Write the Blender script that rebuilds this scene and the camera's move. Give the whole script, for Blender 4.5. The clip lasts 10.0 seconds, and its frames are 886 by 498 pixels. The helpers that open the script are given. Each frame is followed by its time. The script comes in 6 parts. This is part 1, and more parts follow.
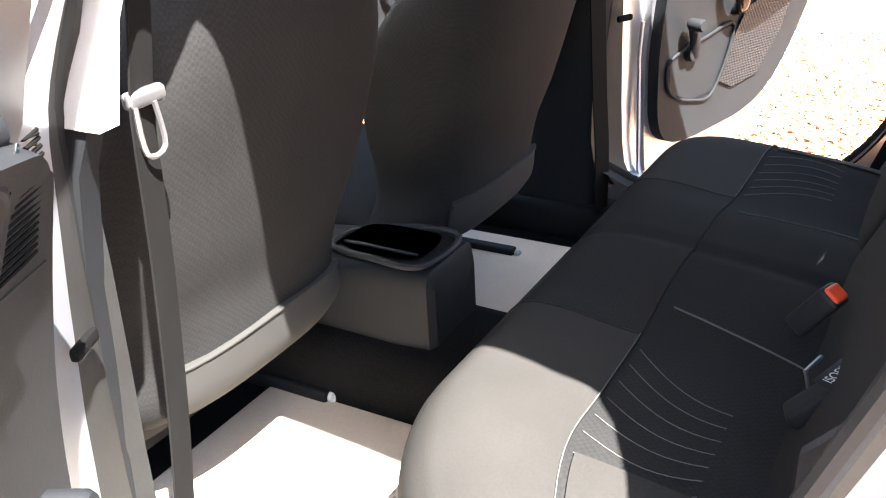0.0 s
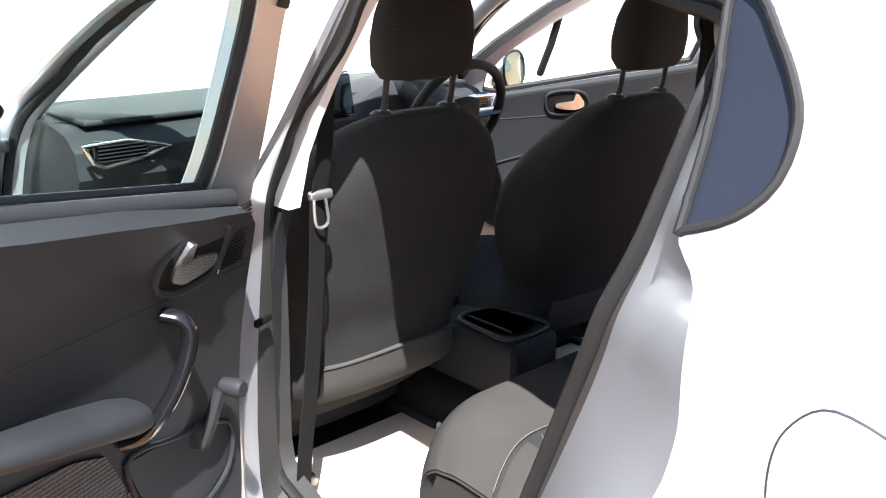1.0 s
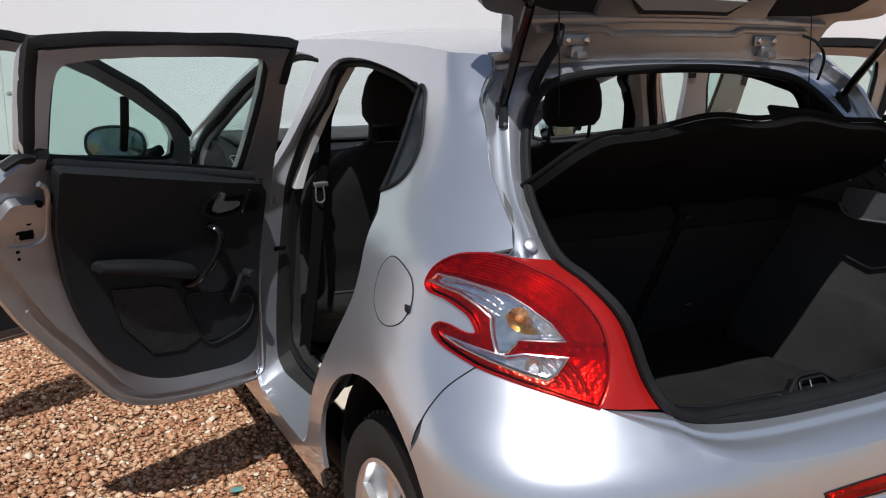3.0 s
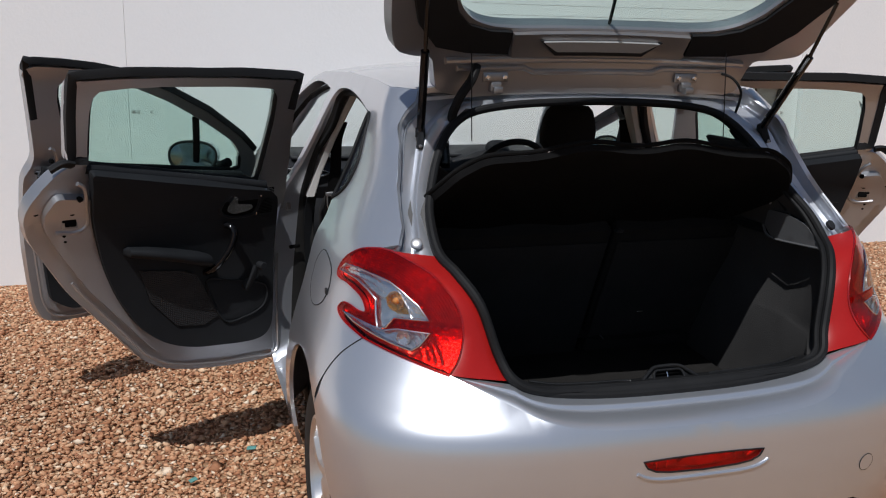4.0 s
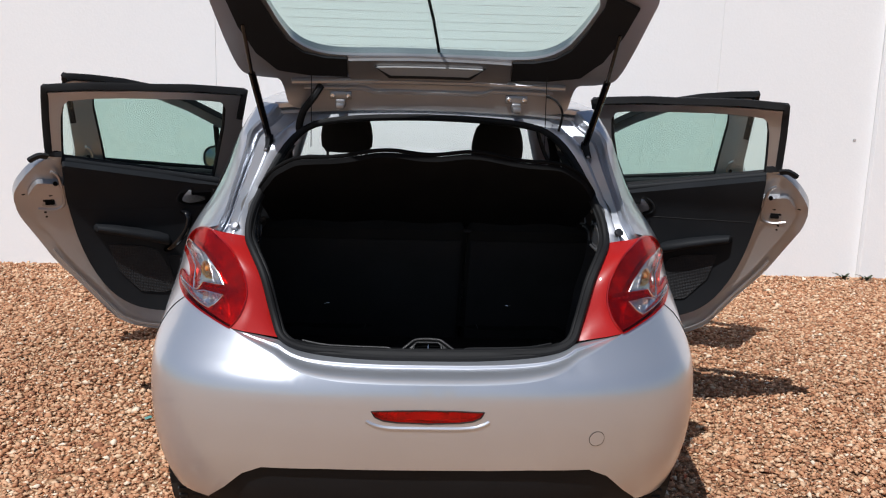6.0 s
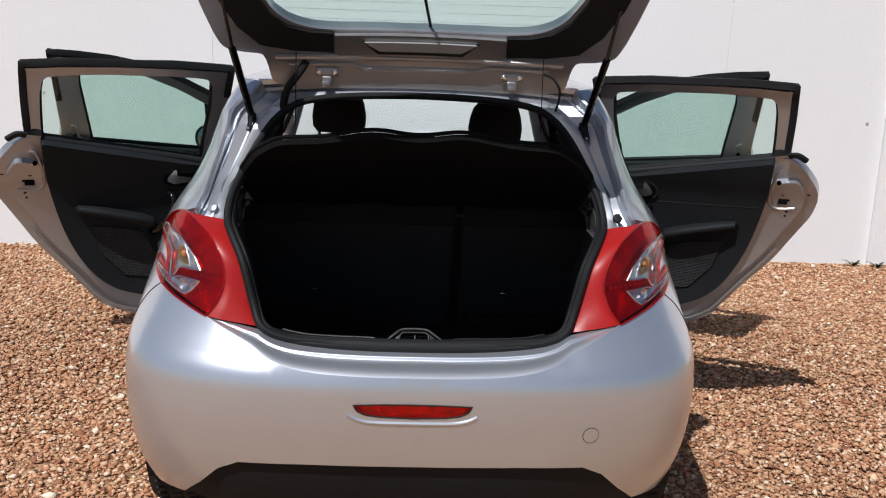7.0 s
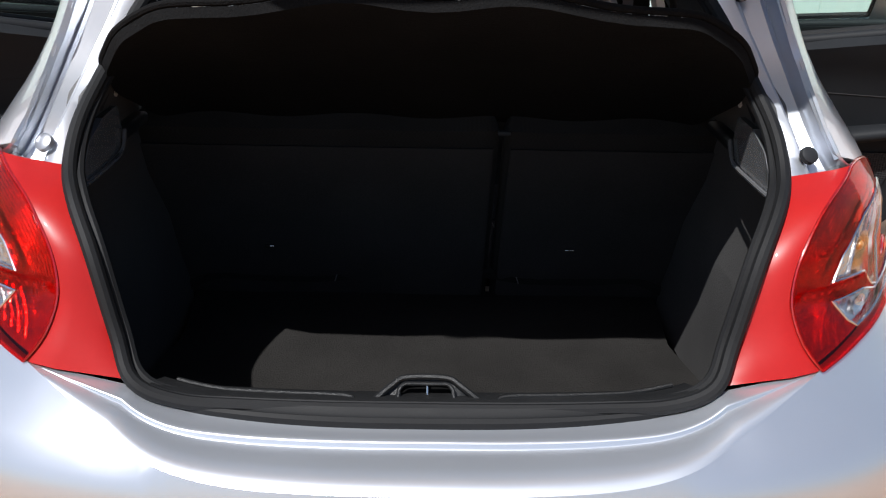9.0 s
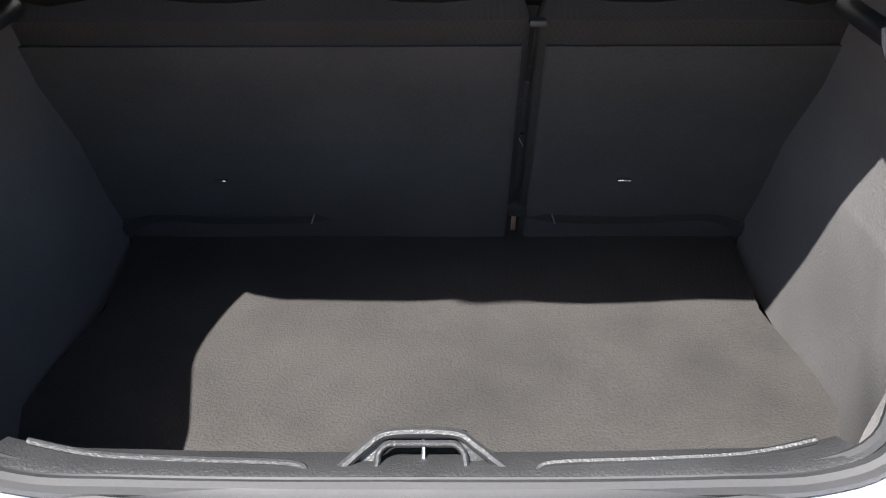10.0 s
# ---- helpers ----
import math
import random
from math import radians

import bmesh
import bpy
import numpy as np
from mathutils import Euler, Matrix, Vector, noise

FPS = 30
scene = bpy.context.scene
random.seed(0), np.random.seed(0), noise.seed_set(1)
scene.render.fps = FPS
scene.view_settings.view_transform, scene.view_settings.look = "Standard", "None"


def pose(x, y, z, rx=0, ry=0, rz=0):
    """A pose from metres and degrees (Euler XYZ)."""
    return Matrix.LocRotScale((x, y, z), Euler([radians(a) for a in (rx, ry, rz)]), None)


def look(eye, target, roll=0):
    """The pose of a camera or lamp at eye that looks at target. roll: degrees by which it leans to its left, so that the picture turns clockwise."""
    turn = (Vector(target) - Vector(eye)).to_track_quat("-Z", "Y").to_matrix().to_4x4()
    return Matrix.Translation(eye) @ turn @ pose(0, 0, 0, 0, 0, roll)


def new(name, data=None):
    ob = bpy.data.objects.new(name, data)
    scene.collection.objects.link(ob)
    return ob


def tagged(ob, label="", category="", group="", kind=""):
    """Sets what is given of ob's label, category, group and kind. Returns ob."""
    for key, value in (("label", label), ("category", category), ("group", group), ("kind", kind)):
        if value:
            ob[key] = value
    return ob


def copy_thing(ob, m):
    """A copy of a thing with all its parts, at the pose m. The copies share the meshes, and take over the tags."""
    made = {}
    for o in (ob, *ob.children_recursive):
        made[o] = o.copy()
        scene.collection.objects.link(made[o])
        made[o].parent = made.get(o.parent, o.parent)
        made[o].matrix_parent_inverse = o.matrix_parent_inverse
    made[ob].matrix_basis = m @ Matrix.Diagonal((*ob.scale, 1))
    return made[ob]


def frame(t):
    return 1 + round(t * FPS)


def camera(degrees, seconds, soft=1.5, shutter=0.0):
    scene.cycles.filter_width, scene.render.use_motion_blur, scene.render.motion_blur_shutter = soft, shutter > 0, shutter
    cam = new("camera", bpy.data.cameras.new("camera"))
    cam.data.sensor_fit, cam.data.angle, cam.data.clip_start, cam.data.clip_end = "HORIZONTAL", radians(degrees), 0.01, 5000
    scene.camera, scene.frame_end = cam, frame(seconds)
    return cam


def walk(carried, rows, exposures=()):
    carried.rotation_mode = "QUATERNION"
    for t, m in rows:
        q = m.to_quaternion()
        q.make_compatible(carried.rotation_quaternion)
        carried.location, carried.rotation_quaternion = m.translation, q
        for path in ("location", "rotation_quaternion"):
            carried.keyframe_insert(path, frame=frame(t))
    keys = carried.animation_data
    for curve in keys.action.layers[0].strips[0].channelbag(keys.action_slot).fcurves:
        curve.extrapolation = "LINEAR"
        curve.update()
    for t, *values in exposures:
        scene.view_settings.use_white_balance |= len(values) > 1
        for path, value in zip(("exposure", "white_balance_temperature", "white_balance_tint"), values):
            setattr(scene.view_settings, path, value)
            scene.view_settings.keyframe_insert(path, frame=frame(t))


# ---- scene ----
import functools

cam = camera(51.4, 10.0, soft=1.15)
PATH = [
    (0, (-1.219, 0.97, 1.198), (0.334, 1.895, 0.343), -3.3),
    (0.5, (-1.382, 0.703, 1.281), (0.006, 1.959, 0.578), -2.1),
    (1, (-1.527, 0.347, 1.346), (-0.229, 1.753, 0.765), -0.2),
    (1.5, (-1.614, -0.028, 1.396), (-0.442, 1.51, 0.886), 0.1),
    (2, (-1.613, -0.427, 1.438), (-0.575, 1.209, 0.941), 0.7),
    (2.5, (-1.635, -0.77, 1.451), (-0.663, 0.907, 0.958), 0.8),
    (3.8, (-1.274, -1.654, 1.524), (-0.652, 0.194, 1.079), 1.0),
    (4, (-1.171, -1.761, 1.533), (-0.623, 0.112, 1.094), 1.0),
    (4.5, (-0.847, -1.985, 1.55), (-0.462, -0.068, 1.127), 1.3),
    (5, (-0.602, -2.229, 1.569), (-0.338, -0.29, 1.159), 1.2),
    (5.5, (-0.301, -2.399, 1.573), (-0.156, -0.445, 1.17), 0.9),
    (5.7, (-0.163, -2.458, 1.579), (-0.05, -0.503, 1.175), 1.3),
    (7, (-0.02, -2.32, 1.558), (0.053, -0.372, 1.112), 1.9),
    (7.5, (-0.048, -1.979, 1.567), (0.033, -0.045, 1.066), 1.2),
    (8, (0.005, -1.644, 1.566), (0.047, 0.261, 0.959), 0.8),
    (8.5, (0.018, -1.328, 1.49), (0.058, 0.557, 0.826), 1.3),
    (9, (-0.004, -1.016, 1.449), (0.034, 0.836, 0.694), 1.3),
    (9.5, (0.017, -0.714, 1.381), (0.016, 1.088, 0.512), 1.3),
    (10, (0.024, -0.469, 1.328), (0.017, 1.267, 0.334), -0.2),
]
EXPOSURES = [(0, 4, 6750, 10), (0.5, 3.8, 6600, 10), (1, 2.85, 6450, 10), (1.5, 1.85, 6350, 10), (2, 1.05, 6300, 10), (2.5, 0.4, 6300, 10), (4, -0.25, 6280, 10), (4.5, 0.12, 6280, 10), (5.5, 0.15, 6280, 10), (7, 0.05, 6280, 10), (7.5, 0.08, 6300, 10), (8, 0.08, 6300, 10), (8.5, 0.4, 6320, 10), (9, 0.7, 6380, 10), (9.5, 1.75, 6450, 10), (9.8, 2.65, 6500, 10), (10, 3.35, 6650, 11)]
walk(cam, [(t, look(eye, target, roll)) for t, eye, target, roll in PATH], EXPOSURES)

# ---------------------------------------------------------------- world and sun
SUN = Vector((-0.34, -0.54, 1.0)).normalized()
world = bpy.data.worlds.new("sky")
scene.world = world
world.use_nodes = True
wn = world.node_tree.nodes
sky = wn.new("ShaderNodeTexSky")
sky.sky_type = "NISHITA"
sky.sun_disc = False
sky.sun_elevation = math.asin(SUN.z)
sky.sun_rotation = math.atan2(SUN.x, SUN.y)
sky.air_density, sky.dust_density, sky.ozone_density = 1.0, 1.2, 1.0
wn["Background"].inputs["Strength"].default_value = 0.065
world.node_tree.links.new(sky.outputs[0], wn["Background"].inputs[0])
sun = new("sun", bpy.data.lights.new("sun", "SUN"))
sun.data.energy, sun.data.angle, sun.data.color = 4.3, radians(0.55), (1.0, 0.985, 0.96)
sun.matrix_world = Matrix.Translation((-4, -6, 10)) @ SUN.to_track_quat("Z", "Y").to_matrix().to_4x4()


# ---------------------------------------------------------------- materials
def nodes_of(name):
    m = bpy.data.materials.new(name)
    m.use_nodes = True
    t = m.node_tree
    return m, t.nodes, t.links, t.nodes["Principled BSDF"]


def noise_node(n, l, scale, detail=4.0, rough=0.55, coords="Object"):
    tc = n.new("ShaderNodeTexCoord")
    no = n.new("ShaderNodeTexNoise")
    no.inputs["Scale"].default_value, no.inputs["Detail"].default_value, no.inputs["Roughness"].default_value = scale, detail, rough
    l.new(tc.outputs[coords], no.inputs["Vector"])
    return no


def ramp_node(n, stops):
    r = n.new("ShaderNodeValToRGB")
    r.color_ramp.elements[0].position, r.color_ramp.elements[0].color = stops[0][0], (*stops[0][1], 1)
    r.color_ramp.elements[1].position, r.color_ramp.elements[1].color = stops[-1][0], (*stops[-1][1], 1)
    for p, c in stops[1:-1]:
        r.color_ramp.elements.new(p).color = (*c, 1)
    return r


def surface(name, color, rough=0.5, metal=0.0, vary=0.12, scale=6.0, fine=120.0, bump=0.0, coat=0.0, spec=0.5, rough_vary=0.08, dist=0.001):
    """A surface with broad and fine variation of colour, uneven gloss and a fine relief."""
    m, n, l, b = nodes_of(name)
    broad, grain = noise_node(n, l, scale), noise_node(n, l, fine, 3.0)
    add = n.new("ShaderNodeMath")
    add.operation = "MULTIPLY_ADD"
    add.inputs[1].default_value = 0.6
    l.new(broad.outputs[0], add.inputs[0])
    half = n.new("ShaderNodeMath")
    half.operation = "MULTIPLY"
    half.inputs[1].default_value = 0.4
    l.new(grain.outputs[0], half.inputs[0])
    l.new(half.outputs[0], add.inputs[2])
    lo, hi = [max(c * (1 - vary), 0) for c in color], [min(c * (1 + vary), 1) for c in color]
    r = ramp_node(n, [(0.3, lo), (0.7, hi)])
    l.new(add.outputs[0], r.inputs[0])
    l.new(r.outputs[0], b.inputs["Base Color"])
    mr = n.new("ShaderNodeMapRange")
    mr.inputs["To Min"].default_value, mr.inputs["To Max"].default_value = max(rough - rough_vary, 0.02), min(rough + rough_vary, 1)
    l.new(broad.outputs[0], mr.inputs["Value"])
    l.new(mr.outputs[0], b.inputs["Roughness"])
    b.inputs["Metallic"].default_value = metal
    b.inputs["Coat Weight"].default_value = coat
    b.inputs["Coat Roughness"].default_value = 0.035
    b.inputs["Specular IOR Level"].default_value = spec
    if bump:
        bp = n.new("ShaderNodeBump")
        bp.inputs["Strength"].default_value, bp.inputs["Distance"].default_value = bump, dist
        l.new(grain.outputs[0], bp.inputs["Height"])
        l.new(bp.outputs[0], b.inputs["Normal"])
    return m


def glass(name, tint, gloss=0.08, rough=0.0):
    """Thin glass: lets light through with a tint, mirrors by Fresnel."""
    m, n, l, b = nodes_of(name)
    n.remove(b)
    tr, gl, fr, mx = n.new("ShaderNodeBsdfTransparent"), n.new("ShaderNodeBsdfGlossy"), n.new("ShaderNodeLayerWeight"), n.new("ShaderNodeMixShader")
    pw, sc = n.new("ShaderNodeMath"), n.new("ShaderNodeMath")
    tr.inputs[0].default_value = (*[c ** 0.5 for c in tint], 1)
    gl.inputs["Roughness"].default_value = rough
    pw.operation, sc.operation = "POWER", "MULTIPLY_ADD"
    pw.inputs[1].default_value, sc.inputs[1].default_value, sc.inputs[2].default_value = 5.0, 0.8, 0.03
    l.new(fr.outputs["Facing"], pw.inputs[0])
    l.new(pw.outputs[0], sc.inputs[0])
    l.new(sc.outputs[0], mx.inputs[0])
    l.new(tr.outputs[0], mx.inputs[1])
    l.new(gl.outputs[0], mx.inputs[2])
    l.new(mx.outputs[0], n["Material Output"].inputs[0])
    return m


def weave(name, color, light, scale=220.0):
    """Woven seat cloth with a fine mesh of threads."""
    m = surface(name, color, 0.9, vary=0.25, scale=9, fine=300, bump=0.35, spec=0.15)
    n, l = m.node_tree.nodes, m.node_tree.links
    tc, ck = n.new("ShaderNodeTexCoord"), n.new("ShaderNodeTexChecker")
    ck.inputs["Scale"].default_value = scale
    ck.inputs["Color1"].default_value, ck.inputs["Color2"].default_value = (*light, 1), (1, 1, 1, 1)
    l.new(tc.outputs["Object"], ck.inputs["Vector"])
    mx = n.new("ShaderNodeMix")
    mx.data_type, mx.blend_type = "RGBA", "MULTIPLY"
    mx.inputs["Factor"].default_value = 0.5
    old = n["Principled BSDF"].inputs["Base Color"].links[0].from_socket
    l.new(old, mx.inputs["A"])
    l.new(ck.outputs["Color"], mx.inputs["B"])
    l.new(mx.outputs["Result"], n["Principled BSDF"].inputs["Base Color"])
    return m


PAINT = surface("silver_paint", (0.575, 0.60, 0.65), 0.315, 0.77, vary=0.03, scale=3, fine=900, coat=0.9, rough_vary=0.02, dist=0.0004)
# a darker, less coated tone of the silver for inner door and tailgate faces
INNER_PAINT = surface("silver_paint_dark", (0.43, 0.435, 0.455), 0.36, 0.82, vary=0.06, scale=5, fine=500, bump=0.03, coat=0.3, dist=0.0005)
RUBBER = surface("black_rubber", (0.0075, 0.0077, 0.0085), 0.65, vary=0.3, scale=12, fine=250, bump=0.1, spec=0.25)
# lighter copy of the black rubber, its sunlit grey put into the colour
SEAL = surface("sunlit_seal_rubber", (0.020, 0.0195, 0.019), 0.6, vary=0.25, scale=14, fine=250, bump=0.15, spec=0.3)
TYRE = surface("tyre_rubber", (0.022, 0.021, 0.020), 0.8, vary=0.35, scale=14, fine=200, bump=0.2, spec=0.3)
TRIM = surface("black_grained_plastic", (0.0125, 0.0136, 0.0155), 0.6, vary=0.2, scale=7, fine=420, bump=0.25, spec=0.14)
GREY_TRIM = surface("dark_grey_plastic", (0.018, 0.019, 0.0215), 0.55, vary=0.2, scale=7, fine=420, bump=0.25, spec=0.2)
PILLAR_TRIM = surface("grey_pillar_plastic", (0.075, 0.073, 0.072), 0.7, vary=0.1, scale=5, fine=400, bump=0.2)
PILLAR = surface("pale_grey_plastic", (0.55, 0.54, 0.52), 0.6, vary=0.06, scale=5, fine=400, bump=0.15)
GLOSS = surface("gloss_black_plastic", (0.005, 0.005, 0.006), 0.12, vary=0.2, spec=0.4, rough_vary=0.04)
CHROME = surface("satin_chrome", (0.75, 0.75, 0.76), 0.2, 1.0, vary=0.04)
STEEL = surface("dull_steel", (0.30, 0.30, 0.31), 0.38, 0.9, vary=0.15, fine=200)
ALLOY = surface("alloy_rim", (0.66, 0.66, 0.67), 0.3, 0.85, vary=0.06, coat=0.3)
CLOTH = weave("black_seat_cloth", (0.0175, 0.0172, 0.0172), (0.6, 0.6, 0.6))
CLOTH_SIDE = surface("charcoal_seat_cloth", (0.032, 0.031, 0.030), 0.85, vary=0.15, scale=9, fine=600, bump=0.3, spec=0.2)
LEATHER = surface("dark_grey_leatherette", (0.030, 0.0285, 0.027), 0.75, vary=0.14, scale=8, fine=300, bump=0.3, spec=0.06)
STITCH = surface("pale_thread", (0.09, 0.09, 0.09), 0.8)
# near-black: painted shade in recesses and holes, and a few black plastic parts
VOID = surface("black_plastic_and_hollow_shade", (0.003, 0.003, 0.003), 0.9, spec=0.1)
CARPET = surface("black_carpet", (0.006, 0.006, 0.0063), 1.0, vary=0.45, scale=8, fine=260, bump=0.9, spec=0.1, dist=0.003)
SILL = surface("dark_sill_plastic", (0.0095, 0.0097, 0.0102), 0.42, vary=0.2, scale=9, fine=350, bump=0.5, spec=0.3, dist=0.0015)
# seat back and boot sides: bounce light and glare are put into these greys
BOOT_BACK = surface("seat_carpet_lifted_for_bounce", (0.029, 0.0284, 0.0288), 1.0, vary=0.25, scale=4, fine=240, bump=0.6, spec=0.1, dist=0.002)
BOOT_TRIM = surface("boot_trim_lifted_for_bounce", (0.052, 0.0505, 0.0505), 0.9, vary=0.2, scale=5, fine=240, bump=0.5, spec=0.15, dist=0.002)
BOOT_CARPET = surface("grey_boot_carpet", (0.0165, 0.0156, 0.015), 1.0, vary=0.35, scale=5, fine=240, bump=0.8, spec=0.1, dist=0.003)
MAT = surface("pale_floor_mat", (0.62, 0.53, 0.43), 0.9, vary=0.1, scale=5, fine=180, bump=0.4)
HEADLINER = surface("grey_headliner", (0.45, 0.44, 0.43), 0.95, vary=0.06, fine=300, bump=0.2)
BELT = surface("belt_webbing", (0.0075, 0.0072, 0.0072), 0.9, vary=0.15, scale=30, fine=500, bump=0.3, spec=0.08)
BELT_PALE = surface("pale_belt_plastic", (0.55, 0.54, 0.52), 0.5, vary=0.06)
ORANGE = surface("orange_red_plastic", (0.75, 0.07, 0.02), 0.4, vary=0.06)
YELLOW = surface("yellow_card", (0.8, 0.5, 0.03), 0.6, vary=0.06)
RED_PANEL = surface("red_lacquered_panel", (0.33, 0.011, 0.010), 0.38, vary=0.06, scale=6, coat=0.1, spec=0.25)
DEEP_RED = surface("deep_red_lens", (0.24, 0.004, 0.006), 0.16, vary=0.4, scale=40, fine=160, bump=0.2, coat=1.0)
AMBER = surface("amber_bulb", (0.55, 0.24, 0.06), 0.3, vary=0.1, coat=0.5)
RED_BACK = surface("lamp_backing", (0.66, 0.64, 0.63), 0.17, 0.90, vary=0.35, scale=18, fine=70, bump=0.55, dist=0.006)
RIB = surface("bright_rib", (0.74, 0.73, 0.72), 0.15, 0.95, vary=0.3, scale=25, fine=70, bump=0.5, dist=0.006)
REFLECTOR = surface("faceted_reflector", (0.78, 0.77, 0.77), 0.13, 0.95, vary=0.35, scale=50, fine=75, bump=0.7, dist=0.007)
LAMP_SILVER = surface("silvered_plastic", (0.62, 0.62, 0.63), 0.16, 0.92, vary=0.25, scale=30, fine=30, bump=0.35, dist=0.007)
AMBER_GLASS = glass("amber_plastic", (0.95, 0.62, 0.28), rough=0.03)
COVER = surface("lit_side_trim_grey", (0.12, 0.122, 0.128), 0.22, vary=0.08, coat=0.4)
LIGHT_COVER = surface("grey_light_cover", (0.30, 0.31, 0.32), 0.35, vary=0.06)
CLEAR = glass("clear_plastic", (0.96, 0.96, 0.97))
RED_GLASS = glass("red_lens_plastic", (1.0, 0.055, 0.035), rough=0.03)
FOG_GLASS = glass("fog_lens_plastic", (1.0, 0.07, 0.05), rough=0.03)
CLEAR_RED = glass("bright_red_plastic", (0.9, 0.03, 0.03), rough=0.03)
WINDOW = glass("green_tinted_glass", (0.70, 0.85, 0.80))
SCREEN_GLASS = glass("windscreen_glass", (0.86, 0.93, 0.90))
QUARTER = surface("dark_quarter_panel", (0.010, 0.012, 0.018), 0.25, vary=0.1, coat=0.06, spec=0.25)
WALL = surface("white_wall_paint", (0.79, 0.785, 0.785), 0.85, vary=0.018, scale=1.2, fine=60, bump=0.25, dist=0.004)
TURQUOISE = surface("turquoise_plastic", (0.10, 0.26, 0.24), 0.5, vary=0.2)
LEAF = surface("dark_leaf", (0.04, 0.055, 0.025), 0.7, vary=0.3, scale=30)
SPOT = surface("grey_filler_marks", (0.45, 0.44, 0.43), 0.9, vary=0.2)


def gravel_material():
    m, n, l, b = nodes_of("gravel_stones")
    geo = n.new("ShaderNodeNewGeometry")
    r = ramp_node(n, [(0.0, (0.27, 0.118, 0.065)), (0.2, (0.39, 0.18, 0.092)), (0.42, (0.50, 0.262, 0.146)), (0.62, (0.56, 0.315, 0.182)),
                      (0.8, (0.58, 0.365, 0.225)), (0.93, (0.68, 0.48, 0.315)), (1.0, (0.78, 0.66, 0.52))])
    l.new(geo.outputs["Random Per Island"], r.inputs[0])
    no = noise_node(n, l, 70.0, 4.0)
    mr = n.new("ShaderNodeMapRange")
    mr.inputs["To Min"].default_value, mr.inputs["To Max"].default_value = 0.65, 1.3
    l.new(no.outputs[0], mr.inputs["Value"])
    broad = noise_node(n, l, 0.6, 3.0)
    mb = n.new("ShaderNodeMapRange")
    mb.inputs["To Min"].default_value, mb.inputs["To Max"].default_value = 0.75, 1.25
    l.new(broad.outputs[0], mb.inputs["Value"])
    mm = n.new("ShaderNodeMath")
    mm.operation = "MULTIPLY"
    l.new(mr.outputs[0], mm.inputs[0])
    l.new(mb.outputs[0], mm.inputs[1])
    mx = n.new("ShaderNodeVectorMath")
    mx.operation = "SCALE"
    l.new(r.outputs[0], mx.inputs[0])
    l.new(mm.outputs[0], mx.inputs["Scale"])
    l.new(mx.outputs[0], b.inputs["Base Color"])
    b.inputs["Roughness"].default_value = 0.85
    b.inputs["Specular IOR Level"].default_value = 0.25
    return m


GRAVEL = gravel_material()


def soil_material():
    m, n, l, b = nodes_of("gravel_bed")
    tc, vo = n.new("ShaderNodeTexCoord"), n.new("ShaderNodeTexVoronoi")
    vo.inputs["Scale"].default_value = 38.0
    l.new(tc.outputs["Object"], vo.inputs["Vector"])
    r = ramp_node(n, [(0.0, (0.18, 0.085, 0.045)), (0.5, (0.38, 0.21, 0.11)), (1.0, (0.52, 0.36, 0.22))])
    l.new(vo.outputs["Color"], r.inputs[0])
    l.new(r.outputs[0], b.inputs["Base Color"])
    b.inputs["Roughness"].default_value = 0.95
    bp = n.new("ShaderNodeBump")
    bp.inputs["Strength"].default_value, bp.inputs["Distance"].default_value = 0.9, 0.02
    bp.invert = True
    l.new(vo.outputs["Distance"], bp.inputs["Height"])
    l.new(bp.outputs[0], b.inputs["Normal"])
    return m


SOIL = soil_material()


# ---------------------------------------------------------------- mesh helpers
def as_mesh(name, geo, mat, angle=35.0):
    v, f = geo
    me = bpy.data.meshes.new(name)
    me.from_pydata([tuple(map(float, p)) for p in v], [], [tuple(map(int, q)) for q in f])
    me.validate()
    me.shade_smooth()
    me.set_sharp_from_angle(angle=radians(angle))
    me.materials.append(mat)
    return me


def thing(name, geo, mat, label="", category="", group="", kind="", angle=35.0):
    return tagged(new(name, as_mesh(name, geo, mat, angle)), label, category, group, kind)


def part(name, geo, mat, parent, label="", angle=35.0):
    """ONE mesh under a thing or under a part, in the parent's own axes."""
    ob = new(name, as_mesh(name, geo, mat, angle))
    ob.parent = parent
    return tagged(ob, label)


def join(*geos):
    v, f = [], []
    for gv, gf in geos:
        k = len(v)
        v += [tuple(p) for p in gv]
        f += [tuple(i + k for i in q) for q in gf]
    return v, f


def moved(geo, m):
    return [tuple(m @ Vector(p)) for p in geo[0]], geo[1]


def mirrored(geo):
    return [(-p[0], p[1], p[2]) for p in geo[0]], [tuple(reversed(q)) for q in geo[1]]


def sided(geo, side):
    """Geometry drawn for the right side, x > 0, laid on the side asked for."""
    return geo if side > 0 else mirrored(geo)


def table(points):
    """A smooth monotone curve through (x, y) points."""
    xs, ys = np.array([p[0] for p in points], float), np.array([p[1] for p in points], float)
    d = np.diff(ys) / np.diff(xs)
    m = np.r_[d[0], np.where(d[1:] * d[:-1] > 0, 2 * d[1:] * d[:-1] / np.where(d[1:] + d[:-1] == 0, 1, d[1:] + d[:-1]), 0), d[-1]]

    def f(v):
        v = np.clip(v, xs[0], xs[-1])
        i = np.clip(np.searchsorted(xs, v) - 1, 0, len(xs) - 2)
        h = xs[i + 1] - xs[i]
        t = (v - xs[i]) / h
        return (1 + 2 * t) * (1 - t) ** 2 * ys[i] + t * (1 - t) ** 2 * h * m[i] + t * t * (3 - 2 * t) * ys[i + 1] + t * t * (t - 1) * h * m[i + 1]

    return f


